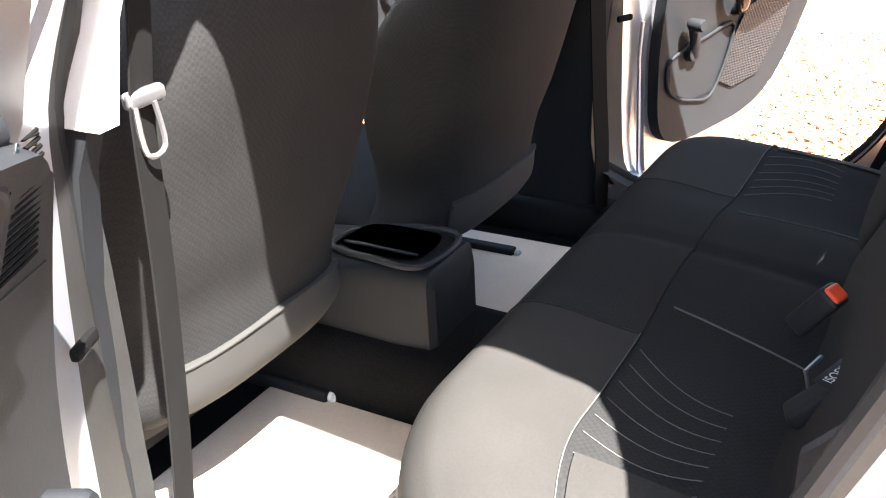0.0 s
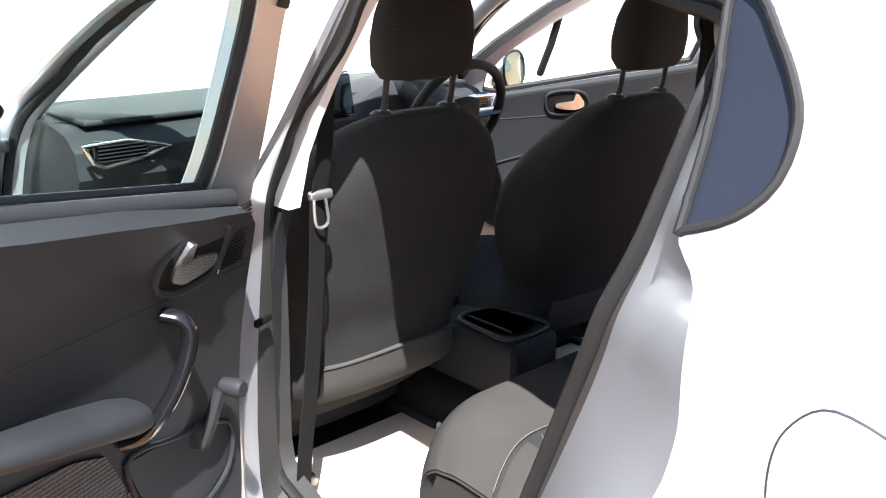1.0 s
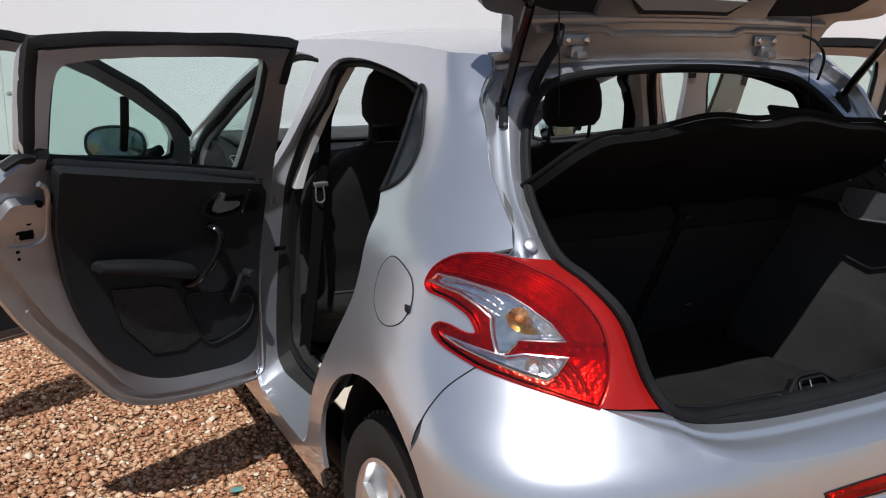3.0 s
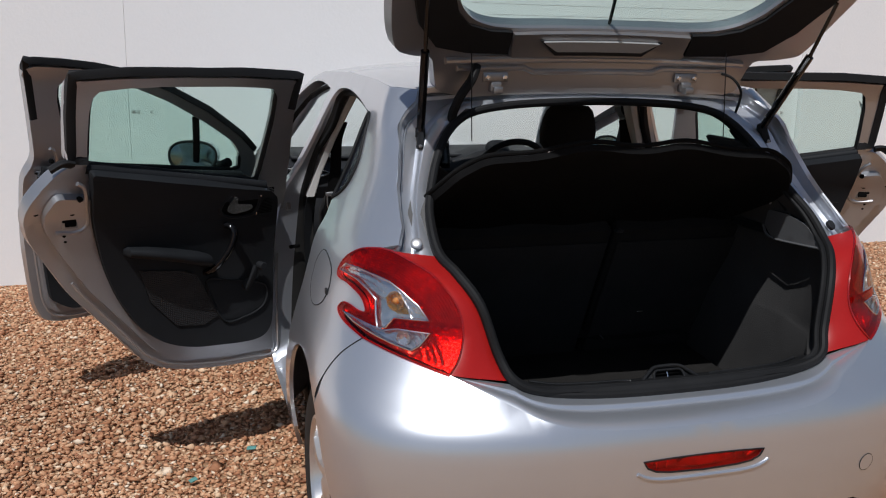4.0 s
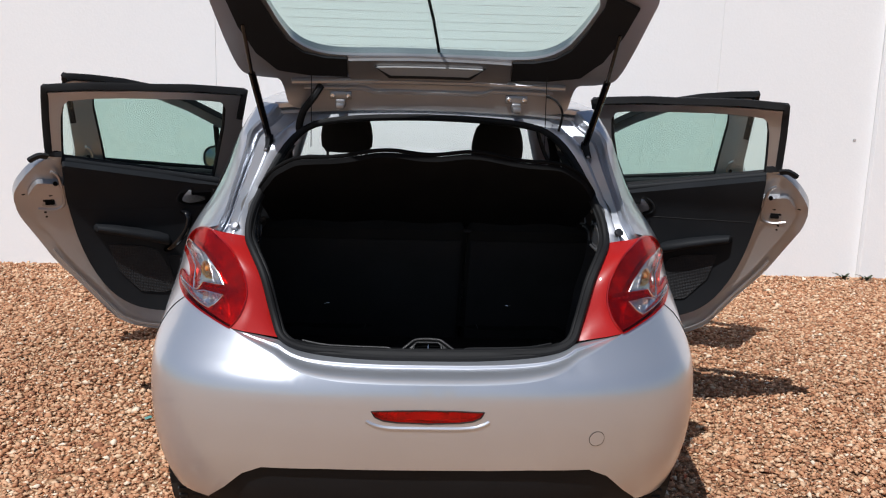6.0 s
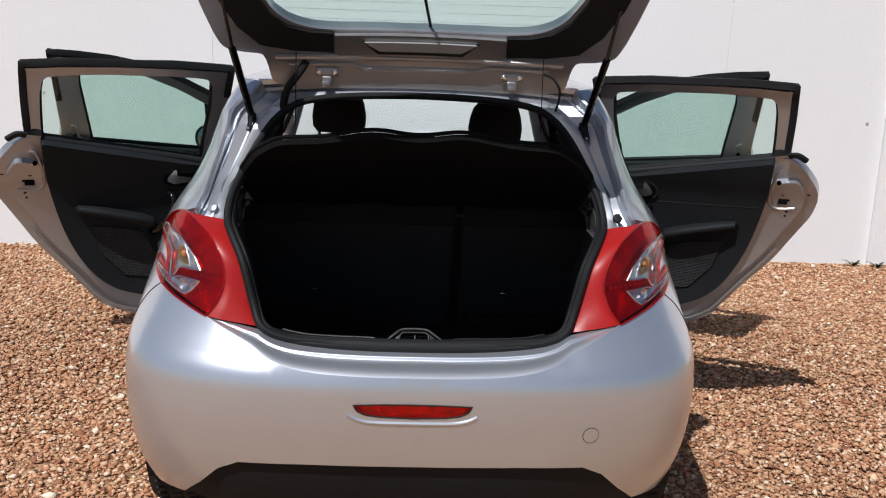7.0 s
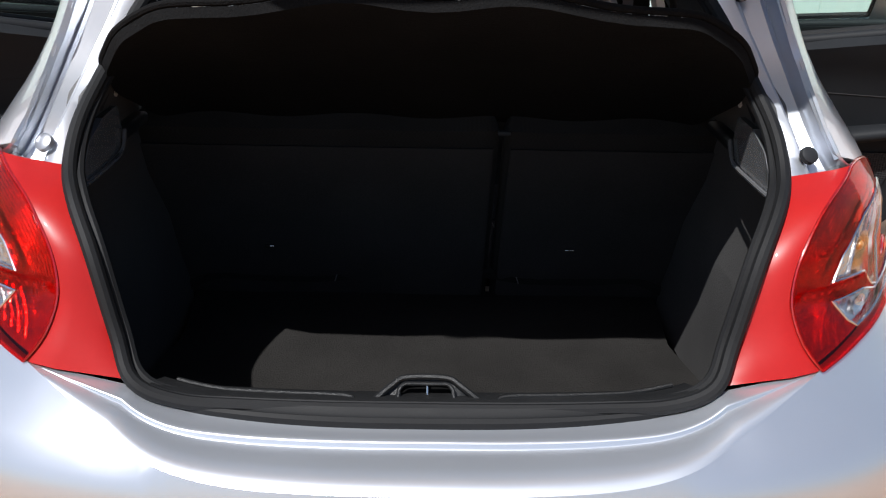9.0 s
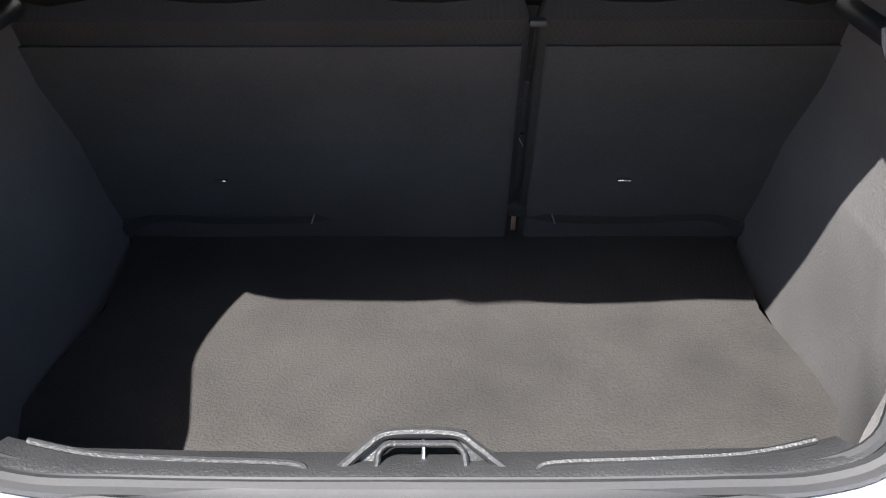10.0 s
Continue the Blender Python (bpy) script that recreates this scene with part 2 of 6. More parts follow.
def curve(points, n=8, closed=False):
    """A Catmull-Rom curve through points, n steps a span."""
    p = np.array(points, float)
    k = len(p)
    out = []
    for i in range(k if closed else k - 1):
        a, b, c, d = (p[(i + j) % k] if closed else p[min(max(i + j, 0), k - 1)] for j in (-1, 0, 1, 2))
        for t in np.arange(n) / n:
            out.append(0.5 * (2 * b + (c - a) * t + (2 * a - 5 * b + 4 * c - d) * t * t + (3 * b - a - 3 * c + d) * t ** 3))
    if not closed:
        out.append(p[-1])
    return np.array(out)


def sweep(path, profile, closed=False, up=(0, 0, 1)):
    """Carries a closed profile of (across, up) points along a path."""
    p = np.array(path, float)
    k, w = len(p), len(profile)
    v = []
    for i in range(k):
        a, b = (p[(i - 1) % k], p[(i + 1) % k]) if closed else (p[max(i - 1, 0)], p[min(i + 1, k - 1)])
        t = (b - a) / (np.linalg.norm(b - a) + 1e-12)
        side = np.cross(t, up)
        side /= np.linalg.norm(side) + 1e-9
        top = np.cross(side, t)
        v += [tuple(p[i] + side * x + top * y) for x, y in profile]
    f = [(i * w + j, i * w + (j + 1) % w, ((i + 1) % k) * w + (j + 1) % w, ((i + 1) % k) * w + j) for i in range(k if closed else k - 1) for j in range(w)]
    if not closed:
        f += [tuple(range(w))[::-1], tuple(range((k - 1) * w, k * w))]
    return v, f


def circle(r, n=10, rx=None):
    return [((rx or r) * math.cos(2 * math.pi * i / n), r * math.sin(2 * math.pi * i / n)) for i in range(n)]


def tube(path, r, n=10, closed=False, rx=None):
    """A round bar along a path, its frame carried along without twist."""
    p = np.array(path, float)
    k = len(p)
    tan = np.array([p[(i + 1) % k] - p[i - 1] if closed else p[min(i + 1, k - 1)] - p[max(i - 1, 0)] for i in range(k)])
    tan /= np.linalg.norm(tan, axis=1)[:, None] + 1e-12
    side = np.cross(tan[0], (0.21, 0.13, 0.97))
    side /= np.linalg.norm(side)
    v = []
    for i in range(k):
        side = side - tan[i] * (side @ tan[i])
        side /= np.linalg.norm(side)
        top = np.cross(tan[i], side)
        v += [tuple(p[i] + side * x + top * y) for x, y in circle(r, n, rx)]
    f = [(i * n + j, i * n + (j + 1) % n, ((i + 1) % k) * n + (j + 1) % n, ((i + 1) % k) * n + j) for i in range(k if closed else k - 1) for j in range(n)]
    if not closed:
        f += [tuple(range(n))[::-1], tuple(range((k - 1) * n, k * n))]
    return v, f


def loft(rings, caps=True, closed=True):
    """Skins rings of equal count."""
    w, k = len(rings[0]), len(rings)
    v = [tuple(p) for r in rings for p in r]
    f = [(i * w + j, i * w + (j + 1) % w, (i + 1) * w + (j + 1) % w, (i + 1) * w + j) for i in range(k - 1) for j in range(w if closed else w - 1)]
    if caps and closed:
        for i, flip in ((0, True), (k - 1, False)):
            c = len(v)
            v.append(tuple(np.mean(np.array(rings[i], float), axis=0)))
            for j in range(w):
                q = (i * w + j, i * w + (j + 1) % w, c)
                f.append(q[::-1] if flip else q)
    return v, f


def oval(centre, a, b, power=2.6, n=28, plane="xy"):
    """A superellipse: half-widths a and b along the plane's two axes."""
    out = []
    for i in range(n):
        t = 2 * math.pi * i / n
        c, s = math.cos(t), math.sin(t)
        p, q = a * math.copysign(abs(c) ** (2 / power), c), b * math.copysign(abs(s) ** (2 / power), s)
        d = {"xy": (p, q, 0), "xz": (p, 0, q), "yz": (0, p, q)}[plane]
        out.append(tuple(centre[j] + d[j] for j in range(3)))
    return out


def smooth(pts, n=3):
    """A closed outline with its corners eased."""
    return [tuple(p) for p in curve(pts, n, True)]


def rounded(pts, r=0.03, n=5):
    """A closed outline whose corners are turned with radius r."""
    p, out = np.array(pts, float), []
    for a, b, c in zip(np.roll(p, 1, 0), p, np.roll(p, -1, 0)):
        u, w = a - b, c - b
        lu, lw = np.linalg.norm(u), np.linalg.norm(w)
        k = min(r, 0.45 * lu, 0.45 * lw)
        s, e = b + u / lu * k, b + w / lw * k
        out += [tuple((1 - t) ** 2 * s + 2 * t * (1 - t) * b + t * t * e) for t in np.linspace(0, 1, n)]
    return out


def rbox(centre, size, r=0.01, bend=None):
    """A box with rounded edges; bend(points) may shape it."""
    h = np.array(size, float) / 2
    r = min(r, h.min() * 0.98)
    if r < 0.0045:
        ax = [np.array([-a, -a + r, a - r, a]) for a in h]
    else:
        ax = [np.unique(np.r_[-a, -a + 0.12 * r, -a + 0.45 * r, -a + r, np.linspace(-a + r, a - r, 5), a - r, a - 0.45 * r, a - 0.12 * r, a].round(6)) for a in h]
    v, f, seen = [], [], {}

    def at(p):
        key = tuple(np.round(p, 5))
        if key not in seen:
            core = np.clip(p, -(h - r), h - r)
            d = p - core
            k = np.linalg.norm(d)
            seen[key] = len(v)
            v.append(core + d / k * r if k > 1e-9 else p)
        return seen[key]

    for n in range(3):
        a, b = (n + 1) % 3, (n + 2) % 3
        for s in (-1, 1):
            for i in range(len(ax[a]) - 1):
                for j in range(len(ax[b]) - 1):
                    q = []
                    for x, y in ((i, j), (i + 1, j), (i + 1, j + 1), (i, j + 1)):
                        p = np.zeros(3)
                        p[n], p[a], p[b] = s * h[n], ax[a][x], ax[b][y]
                        q.append(at(p))
                    if len(set(q)) == 4:
                        f.append(tuple(q) if s > 0 else tuple(q[::-1]))
    v = np.array(v)
    if bend:
        v = bend(v)
    return [tuple(p) for p in v + np.array(centre, float)], f


def lathe(profile, n=40):
    """Turns (radius, x) points about the x axis."""
    rings = [[(x, r * math.cos(2 * math.pi * i / n), r * math.sin(2 * math.pi * i / n)) for i in range(n)] for r, x in profile]
    return loft(rings, caps=False)


def inside(pts, poly):
    """Which points lie in a polygon."""
    x, y = pts[:, 0], pts[:, 1]
    hit = np.zeros(len(pts), bool)
    for (ax, ay), (bx, by) in zip(poly, np.roll(poly, -1, axis=0)):
        cross = (ay > y) != (by > y)
        hit ^= cross & (x < (bx - ax) * (y - ay) / (by - ay + 1e-15) + ax)
    return hit


def dense(poly, step):
    """A closed polygon with its sides cut into steps."""
    p, out = np.array(poly, float), []
    for a, b in zip(p, np.roll(p, -1, axis=0)):
        k = max(1, int(np.ceil(np.linalg.norm(b - a) / step)))
        out += [a + (b - a) * i / k for i in range(k)]
    return np.array(out)


def flat_patch(outline, holes=(), step=0.03):
    """Fills a polygon with holes by even triangles; returns the plane points, the triangles and the loops."""
    from mathutils.geometry import delaunay_2d_cdt
    loops = [dense(o, step) for o in (outline, *holes)]
    pts, edges = [], []
    for lp in loops:
        k = len(pts)
        pts += [tuple(p) for p in lp]
        edges += [(k + i, k + (i + 1) % len(lp)) for i in range(len(lp))]
    lo, hi = loops[0].min(0), loops[0].max(0)
    gx, gy = np.arange(lo[0], hi[0], step), np.arange(lo[1], hi[1], step * 0.866)
    grid = np.array([(x + (0.5 * step if j % 2 else 0), y) for j, y in enumerate(gy) for x in gx]).reshape(-1, 2)
    keep = inside(grid, loops[0])
    for h in loops[1:]:
        keep &= ~inside(grid, h)
    grid = grid[keep]
    rim = np.array(pts)
    if len(grid):
        d = np.min(np.linalg.norm(grid[:, None] - rim[None], axis=2), axis=1)
        pts += [tuple(p) for p in grid[d > 0.5 * step]]
    out, _, faces, *_ = delaunay_2d_cdt([Vector(p) for p in pts], edges, [], 0, 1e-6)
    out = np.array([tuple(p) for p in out])
    tri = np.array([tuple(q) for q in faces])
    mid = out[tri].mean(1)
    ok = inside(mid, loops[0])
    for h in loops[1:]:
        ok &= ~inside(mid, h)
    return out, tri[ok], loops


def normals(v, f):
    v = np.array(v, float)
    n = np.zeros_like(v)
    for size in {len(q) for q in f}:
        idx = np.array([q for q in f if len(q) == size])
        fn = np.cross(v[idx[:, 1]] - v[idx[:, 0]], v[idx[:, 2]] - v[idx[:, 0]])
        for k in range(size):
            np.add.at(n, idx[:, k], fn)
    return n / (np.linalg.norm(n, axis=1)[:, None] + 1e-12)


def shell(v, f, thick, outward):
    """Thickens an open surface away from the side that outward(point) names; thick is a length or a function of a point."""
    v, f = np.array(v, float), [tuple(q) for q in f]
    n = normals(v, f)
    facing = np.array([outward(p) for p in v])
    if (n * facing).sum() < 0:
        f, n = [q[::-1] for q in f], -n
    t = np.array([thick(p) for p in v]) if callable(thick) else np.full(len(v), thick)
    k = len(v)
    back = v - n * t[:, None]
    edges = {}
    for q in f:
        for a, b in zip(q, q[1:] + q[:1]):
            edges[(a, b)] = edges.get((a, b), 0) + 1
    rim = [(a, b) for (a, b) in edges if (b, a) not in edges]
    faces = f + [tuple(i + k for i in q[::-1]) for q in f] + [(b, a, a + k, b + k) for a, b in rim]
    return [tuple(p) for p in np.r_[v, back]], faces


# ---------------------------------------------------------------- the car body's surface
WIDTH = table([(0.15, 0.78), (0.25, 0.83), (0.35, 0.853), (0.45, 0.864), (0.55, 0.868), (0.65, 0.867), (0.72, 0.862), (0.80, 0.852), (0.88, 0.836),
               (0.95, 0.818), (1.0, 0.80), (1.05, 0.768), (1.10, 0.738), (1.20, 0.690), (1.30, 0.645), (1.38, 0.605), (1.42, 0.578), (1.46, 0.53)])
REAR = table([(0.15, 0.14), (0.25, 0.07), (0.35, 0.03), (0.45, 0.008), (0.55, 0.0), (0.62, 0.001), (0.68, 0.02), (0.72, 0.06), (0.78, 0.10), (0.866, 0.145),
              (0.95, 0.165), (1.03, 0.19), (1.10, 0.24), (1.2, 0.36), (1.3, 0.52), (1.4, 0.68), (1.46, 0.76)])
DEPTH = table([(0.15, 0.46), (0.55, 0.46), (0.66, 0.50), (0.78, 0.62), (0.87, 0.7), (1.11, 0.70), (1.164, 0.64), (1.257, 0.40), (1.322, 0.21), (1.40, 0.15), (1.46, 0.13)])
PHI = np.linspace(0, math.pi / 2, 4001)
XI, ETA = np.sin(PHI) ** (2 / 3), 1 - np.cos(PHI) ** (2 / 3)
ARC = np.r_[0, np.cumsum(np.hypot(np.diff(XI) * 0.83, np.diff(ETA) * 0.6))]
S1 = ARC[-1]


@functools.lru_cache(None)
def body_at(z):
    return float(REAR(z)), float(DEPTH(z)), float(WIDTH(z))


def taper(y):
    return 1 - 0.16 * np.clip((y - 2.6) / 1.4, 0, 1) ** 2


def skin(s, z, off=0.0):
    """A point of the body: s metres round from the middle of the tail, to the right if positive, at height z."""
    rear, deep, wide = body_at(z)

    def at(q):
        a = abs(q)
        xi, eta = (np.interp(a, ARC, XI), np.interp(a, ARC, ETA)) if a <= S1 else (1.0, 1.0)
        y = rear + deep * eta + max(a - S1, 0)
        return np.array([math.copysign(1, q) * wide * xi * taper(y), y])
    p = at(s)
    if off:
        t = at(s + 0.01) - at(s - 0.01)
        t /= np.linalg.norm(t) + 1e-12
        p = p + np.array([t[1], -t[0]]) * off
    return (p[0], p[1], z)


def s_y(y, z):
    """The way round to the place y along the car's flank."""
    e = (y - float(REAR(z))) / float(DEPTH(z))
    return S1 + (e - 1) * float(DEPTH(z)) if e >= 1 else float(np.interp(e, ETA, ARC))


def s_x(x, z):
    return float(np.interp(min(x / float(WIDTH(z)), 0.99999), XI, ARC))


def flank(pts):
    return [(s_y(y, z), z) for y, z in pts]


def flank_loop(pts):
    """A closed outline of (y, z) points laid on the flank, straight sides kept straight."""
    return flank(dense(pts, 0.015))


def out_of_car(p):
    return np.array([p[0], min(p[1] - 0.9, 0) if p[1] < 0.9 else max(p[1] - 3.2, 0), 0.0]) / 1.0 + np.array([0, 0, 1e-4])


def skin_patch(outline, side=1, holes=(), step=0.035, off=0.0, thick=0.02):
    """A panel on the body, drawn in (s, z) on the right side."""
    pts, tri, loops = flat_patch(outline, holes, step)
    o = off if callable(off) else (lambda s, z: off)
    v = [skin(side * s, z, o(s, z)) for s, z in pts]
    return shell(v, tri, thick, out_of_car)


# ---------------------------------------------------------------- ground and wall
def ground_sheet():
    xs = np.unique(np.r_[-60, -30, -15, -8, np.arange(-5, 5.01, 0.25), 8, 15, 30, 60])
    ys = np.unique(np.r_[-60, -30, -15, -8, np.arange(-4, 6.01, 0.25), 10, 20, 40, 60])
    v = [(x, y, -0.012 + (0.012 * noise.noise((x * 0.7, y * 0.7, 0)) if abs(x) < 6 and abs(y) < 7 else 0)) for y in ys for x in xs]
    w = len(xs)
    return v, [(j * w + i, j * w + i + 1, (j + 1) * w + i + 1, (j + 1) * w + i) for j in range(len(ys) - 1) for i in range(w - 1)]


thing("ground", ground_sheet(), SOIL, "brown gravel yard on bare earth", "ground", kind="structure")


def gravel_stones(count=205000):
    """Loose stones, each an angular flat chip of eight facets."""
    rng = np.random.default_rng(5)
    base = np.array([(1, 0, 0), (0, 1, 0), (-1, 0, 0), (0, -1, 0), (0, 0, 1), (0, 0, -1)], float)
    tri = np.array([(0, 1, 4), (1, 2, 4), (2, 3, 4), (3, 0, 4), (1, 0, 5), (2, 1, 5), (3, 2, 5), (0, 3, 5)])
    x, y = rng.uniform(-3.7, 4.3, count), rng.uniform(0.0, 4.34, count)
    size = rng.lognormal(math.log(0.0098), 0.32, count).clip(0.005, 0.026)
    shape = np.stack([rng.uniform(0.9, 1.6, count), rng.uniform(0.7, 1.2, count), rng.uniform(0.4, 0.75, count)], 1) * size[:, None]
    v = (base[None] * rng.uniform(0.65, 1.15, (count, 6, 1)) + rng.uniform(-0.28, 0.28, (count, 6, 3))) * shape[:, None]
    a, tilt = rng.uniform(0, 2 * math.pi, count), rng.uniform(-0.5, 0.5, count)
    c, s = np.cos(tilt)[:, None], np.sin(tilt)[:, None]
    v = np.stack([v[..., 0], c * v[..., 1] - s * v[..., 2], s * v[..., 1] + c * v[..., 2]], -1)
    c, s = np.cos(a)[:, None], np.sin(a)[:, None]
    v = np.stack([c * v[..., 0] - s * v[..., 1], s * v[..., 0] + c * v[..., 1], v[..., 2]], -1)
    v += np.stack([x, y, size * rng.uniform(-0.2, 0.55, count) - 0.008], 1)[:, None]
    f = (tri[None] + 6 * np.arange(count)[:, None, None]).reshape(-1, 3)
    me = bpy.data.meshes.new("gravel")
    me.vertices.add(count * 6)
    me.vertices.foreach_set("co", v.reshape(-1))
    me.loops.add(len(f) * 3)
    me.loops.foreach_set("vertex_index", f.reshape(-1))
    me.polygons.add(len(f))
    me.polygons.foreach_set("loop_start", np.arange(0, len(f) * 3, 3))
    me.update(calc_edges=True)
    me.materials.append(GRAVEL)
    return me


tagged(new("gravel", gravel_stones()), "loose brown, tan and cream gravel stones", "gravel", kind="stuff")

WALL_Y = 4.36


def wall_slab(x0, x1, y0, y1, z1, name, label):
    return thing(name, rbox(((x0 + x1) / 2, (y0 + y1) / 2, (z1 - 0.3) / 2), (x1 - x0, y1 - y0, z1 + 0.3), 0.0015), WALL, label, "wall", kind="structure", angle=3.0)


JOINTS = [-9.0, -5.06, -1.44, 2.23, 3.44]
for k in range(len(JOINTS) - 1):
    wall_slab(JOINTS[k] + 0.0006, JOINTS[k + 1] - 0.0006, WALL_Y, WALL_Y + 0.2, 3.2, "wall_north" if k == 0 else "wall_north.%03d" % k, "smooth white painted boundary wall panel")
wall_slab(3.444, 3.75, WALL_Y - 0.05, WALL_Y + 0.2, 3.2, "wall_north_pier", "white painted pier of the boundary wall")
wall_slab(3.754, 9.0, WALL_Y, WALL_Y + 0.2, 3.2, "wall_north_end", "smooth white painted boundary wall panel")


def wall_mark(x, z, w, h):
    thing("filler_mark", rbox((x, WALL_Y - 0.002, z), (w, 0.006, h), 0.0025), SPOT, "grey filler patch on the white wall", "wall mark", "marks on the wall", kind="structure")


# small scraps of turquoise plastic among the stones
def scrap(x, y, w, turn):
    v, f = rbox((0, 0, 0), (w, w * 0.6, 0.004), 0.0015, lambda q: q + np.stack([0 * q[:, 0], 0 * q[:, 0], 4.0 * q[:, 0] ** 2], 1))
    ob = thing("plastic_scrap", (v, f), TURQUOISE, "torn turquoise plastic scrap lying on gravel", "litter", "plastic scraps")
    ob.matrix_basis = pose(x, y, 0.012, 12, -8, turn)


for x, z, w, h in ((-2.681, 1.091, 0.022, 0.022), (-2.631, 1.092, 0.014, 0.02), (-2.698, 0.116, 0.018, 0.022), (-2.641, 0.128, 0.014, 0.014), (3.306, 1.051, 0.022, 0.02), (-1.415, 1.077, 0.022, 0.018), (-1.385, 1.077, 0.016, 0.02), (-1.31, 1.077, 0.016, 0.016)):
    wall_mark(x, z, w, h)
scrap(-1.165, 1.345, 0.030, 30)
scrap(-0.945, 1.56, 0.036, -20)


def weed(x, y):
    """A small dark tuft at the foot of the wall."""
    rng = random.Random(9)
    blades = []
    for k in range(22):
        a, ln, w = rng.uniform(0, 6.28), rng.uniform(0.05, 0.12), rng.uniform(0.004, 0.008)
        c, s_ = math.cos(a), math.sin(a)
        pts = [(c * r * ln * 0.8, s_ * r * ln * 0.4, ln * (r * 0.75 - 0.35 * r * r)) for r in (0.0, 0.4, 0.75, 1.0)]
        blades.append(sweep(np.array(pts), [(-w, -0.0008), (w, -0.0008), (w, 0.0008), (-w, 0.0008)], up=(0, 0, 1)))
    ob = thing("weed", join(*blades), LEAF, "small dark weed growing at the wall's foot", "plant")
    ob.matrix_basis = pose(x, y, 0.0)


weed(3.30, 4.26)
weed(3.46, 4.22)


# ---------------------------------------------------------------- the car: outer panels
car = tagged(new("car"), "silver five-door hatchback with all doors and tailgate open", "car")
car.empty_display_size = 0.3
TIRE_R, REAR_AXLE, FRONT_AXLE, TRACK = 0.305, 0.625, 3.165, 0.735
ARCH = (REAR_AXLE, 0.365, 0.345)
ARCH_F = (FRONT_AXLE, 0.345, 0.345)


def arc_points(c, start, end, n=16):
    """Points (y, z) of a wheel arch, by angles in degrees from straight back."""
    return [(c[0] - c[2] * math.cos(radians(a)), c[1] + c[2] * math.sin(radians(a))) for a in np.linspace(start, end, n)]


# lamp outline on the right flank, as (y, z) or ("x", x, z) where it turns onto the tail
LAMP_SEAM = [("x", 0.585, 0.779), ("x", 0.556, 0.815), ("x", 0.540, 0.866), ("x", 0.546, 0.915), ("x", 0.566, 0.955), ("x", 0.60, 0.995), ("x", 0.65, 1.022), ("x", 0.672, 1.031)]
LAMP_TOP = [(0.42, 1.032), (0.471, 1.022), (0.505, 0.998), (0.518, 0.972), (0.516, 0.953)]
LAMP_HOOK = [(0.50, 0.942), (0.463, 0.938), (0.43, 0.928), (0.405, 0.917), (0.388, 0.902), (0.378, 0.884), (0.395, 0.881), (0.43, 0.889), (0.455, 0.889), (0.467, 0.876), (0.455, 0.861)]
LAMP_UNDER = [(0.42, 0.847), (0.35, 0.828), (0.30, 0.818), ("x", 0.655, 0.80)]


sm = [tuple(p) for p in curve(LAMP_TOP + LAMP_HOOK + LAMP_UNDER[:2], 3)]
LAMP_TOP, LAMP_HOOK = sm[:len(sm) - 4], []
LAMP_SEAM = [("x", x, z) for x, z in curve([p[1:] for p in LAMP_SEAM], 3)]


def lamp_path(pts):
    return [(s_x(p[1], p[2]), p[2]) if p[0] == "x" else (s_y(*p), p[1]) for p in pts]


LAMP = lamp_path(LAMP_SEAM + LAMP_TOP + LAMP_HOOK + LAMP_UNDER)

# the rim of the load opening, right half, from the sill's middle up to the roof's middle
RIM = curve([(0, 0.165, 0.706), (0.14, 0.164, 0.707), (0.27, 0.162, 0.712), (0.365, 0.158, 0.722), (0.428, 0.164, 0.750), (0.457, 0.201, 0.805), (0.492, 0.237, 0.918), (0.532, 0.298, 0.981), (0.558, 0.366, 1.014),
             (0.561, 0.435, 1.066), (0.545, 0.516, 1.125), (0.502, 0.607, 1.220), (0.452, 0.662, 1.292), (0.385, 0.690, 1.337), (0.28, 0.700, 1.357), (0.14, 0.706, 1.366), (0, 0.708, 1.369)], 5)
FULL_RIM = np.r_[RIM, (RIM * (-1, 1, 1))[::-1][1:-1]]

BUMP_XZ = curve([(0.0, 0.665), (0.14, 0.666), (0.28, 0.673), (0.38, 0.692), (0.45, 0.719), (0.52, 0.751), (0.585, 0.779)], 5)
BUMP_TOP = [(s_x(x, z), z) for x, z in BUMP_XZ[1:-1][::-1]]
half = [(0.0, 0.405), (s_x(0.30, 0.405), 0.405), (s_x(0.48, 0.40), 0.398), (s_x(0.54, 0.37), 0.368), (s_x(0.60, 0.31), 0.305), (s_x(0.66, 0.25), 0.245), (s_y(0.33, 0.235), 0.235)]
half += flank(arc_points(ARCH, -22, 52, 12))
half += flank([(0.392, 0.735), (0.378, 0.78), (0.352, 0.822)])
half += lamp_path(LAMP_UNDER[1:]) + lamp_path(LAMP_SEAM[:1])
half += BUMP_TOP + [(0.0, 0.665)]
bumper = half + [(-s, z) for s, z in half[::-1] if s > 1e-6]
FOG = [(s_x(0.161, 0.59), 0.590), (s_x(0.150, 0.57), 0.573), (s_x(0.128, 0.555), 0.563), (s_x(0.09, 0.55), 0.558), (0.0, 0.555)]
fog = FOG + [(-s, z) for s, z in FOG[:-1][::-1]] + [(-s_x(0.08, 0.60), 0.593), (0.0, 0.594), (s_x(0.08, 0.60), 0.593)]
grown = [(s * 1.06, 0.574 + (z - 0.574) * (1.7 if z < 0.574 else 1.2)) for s, z in fog]


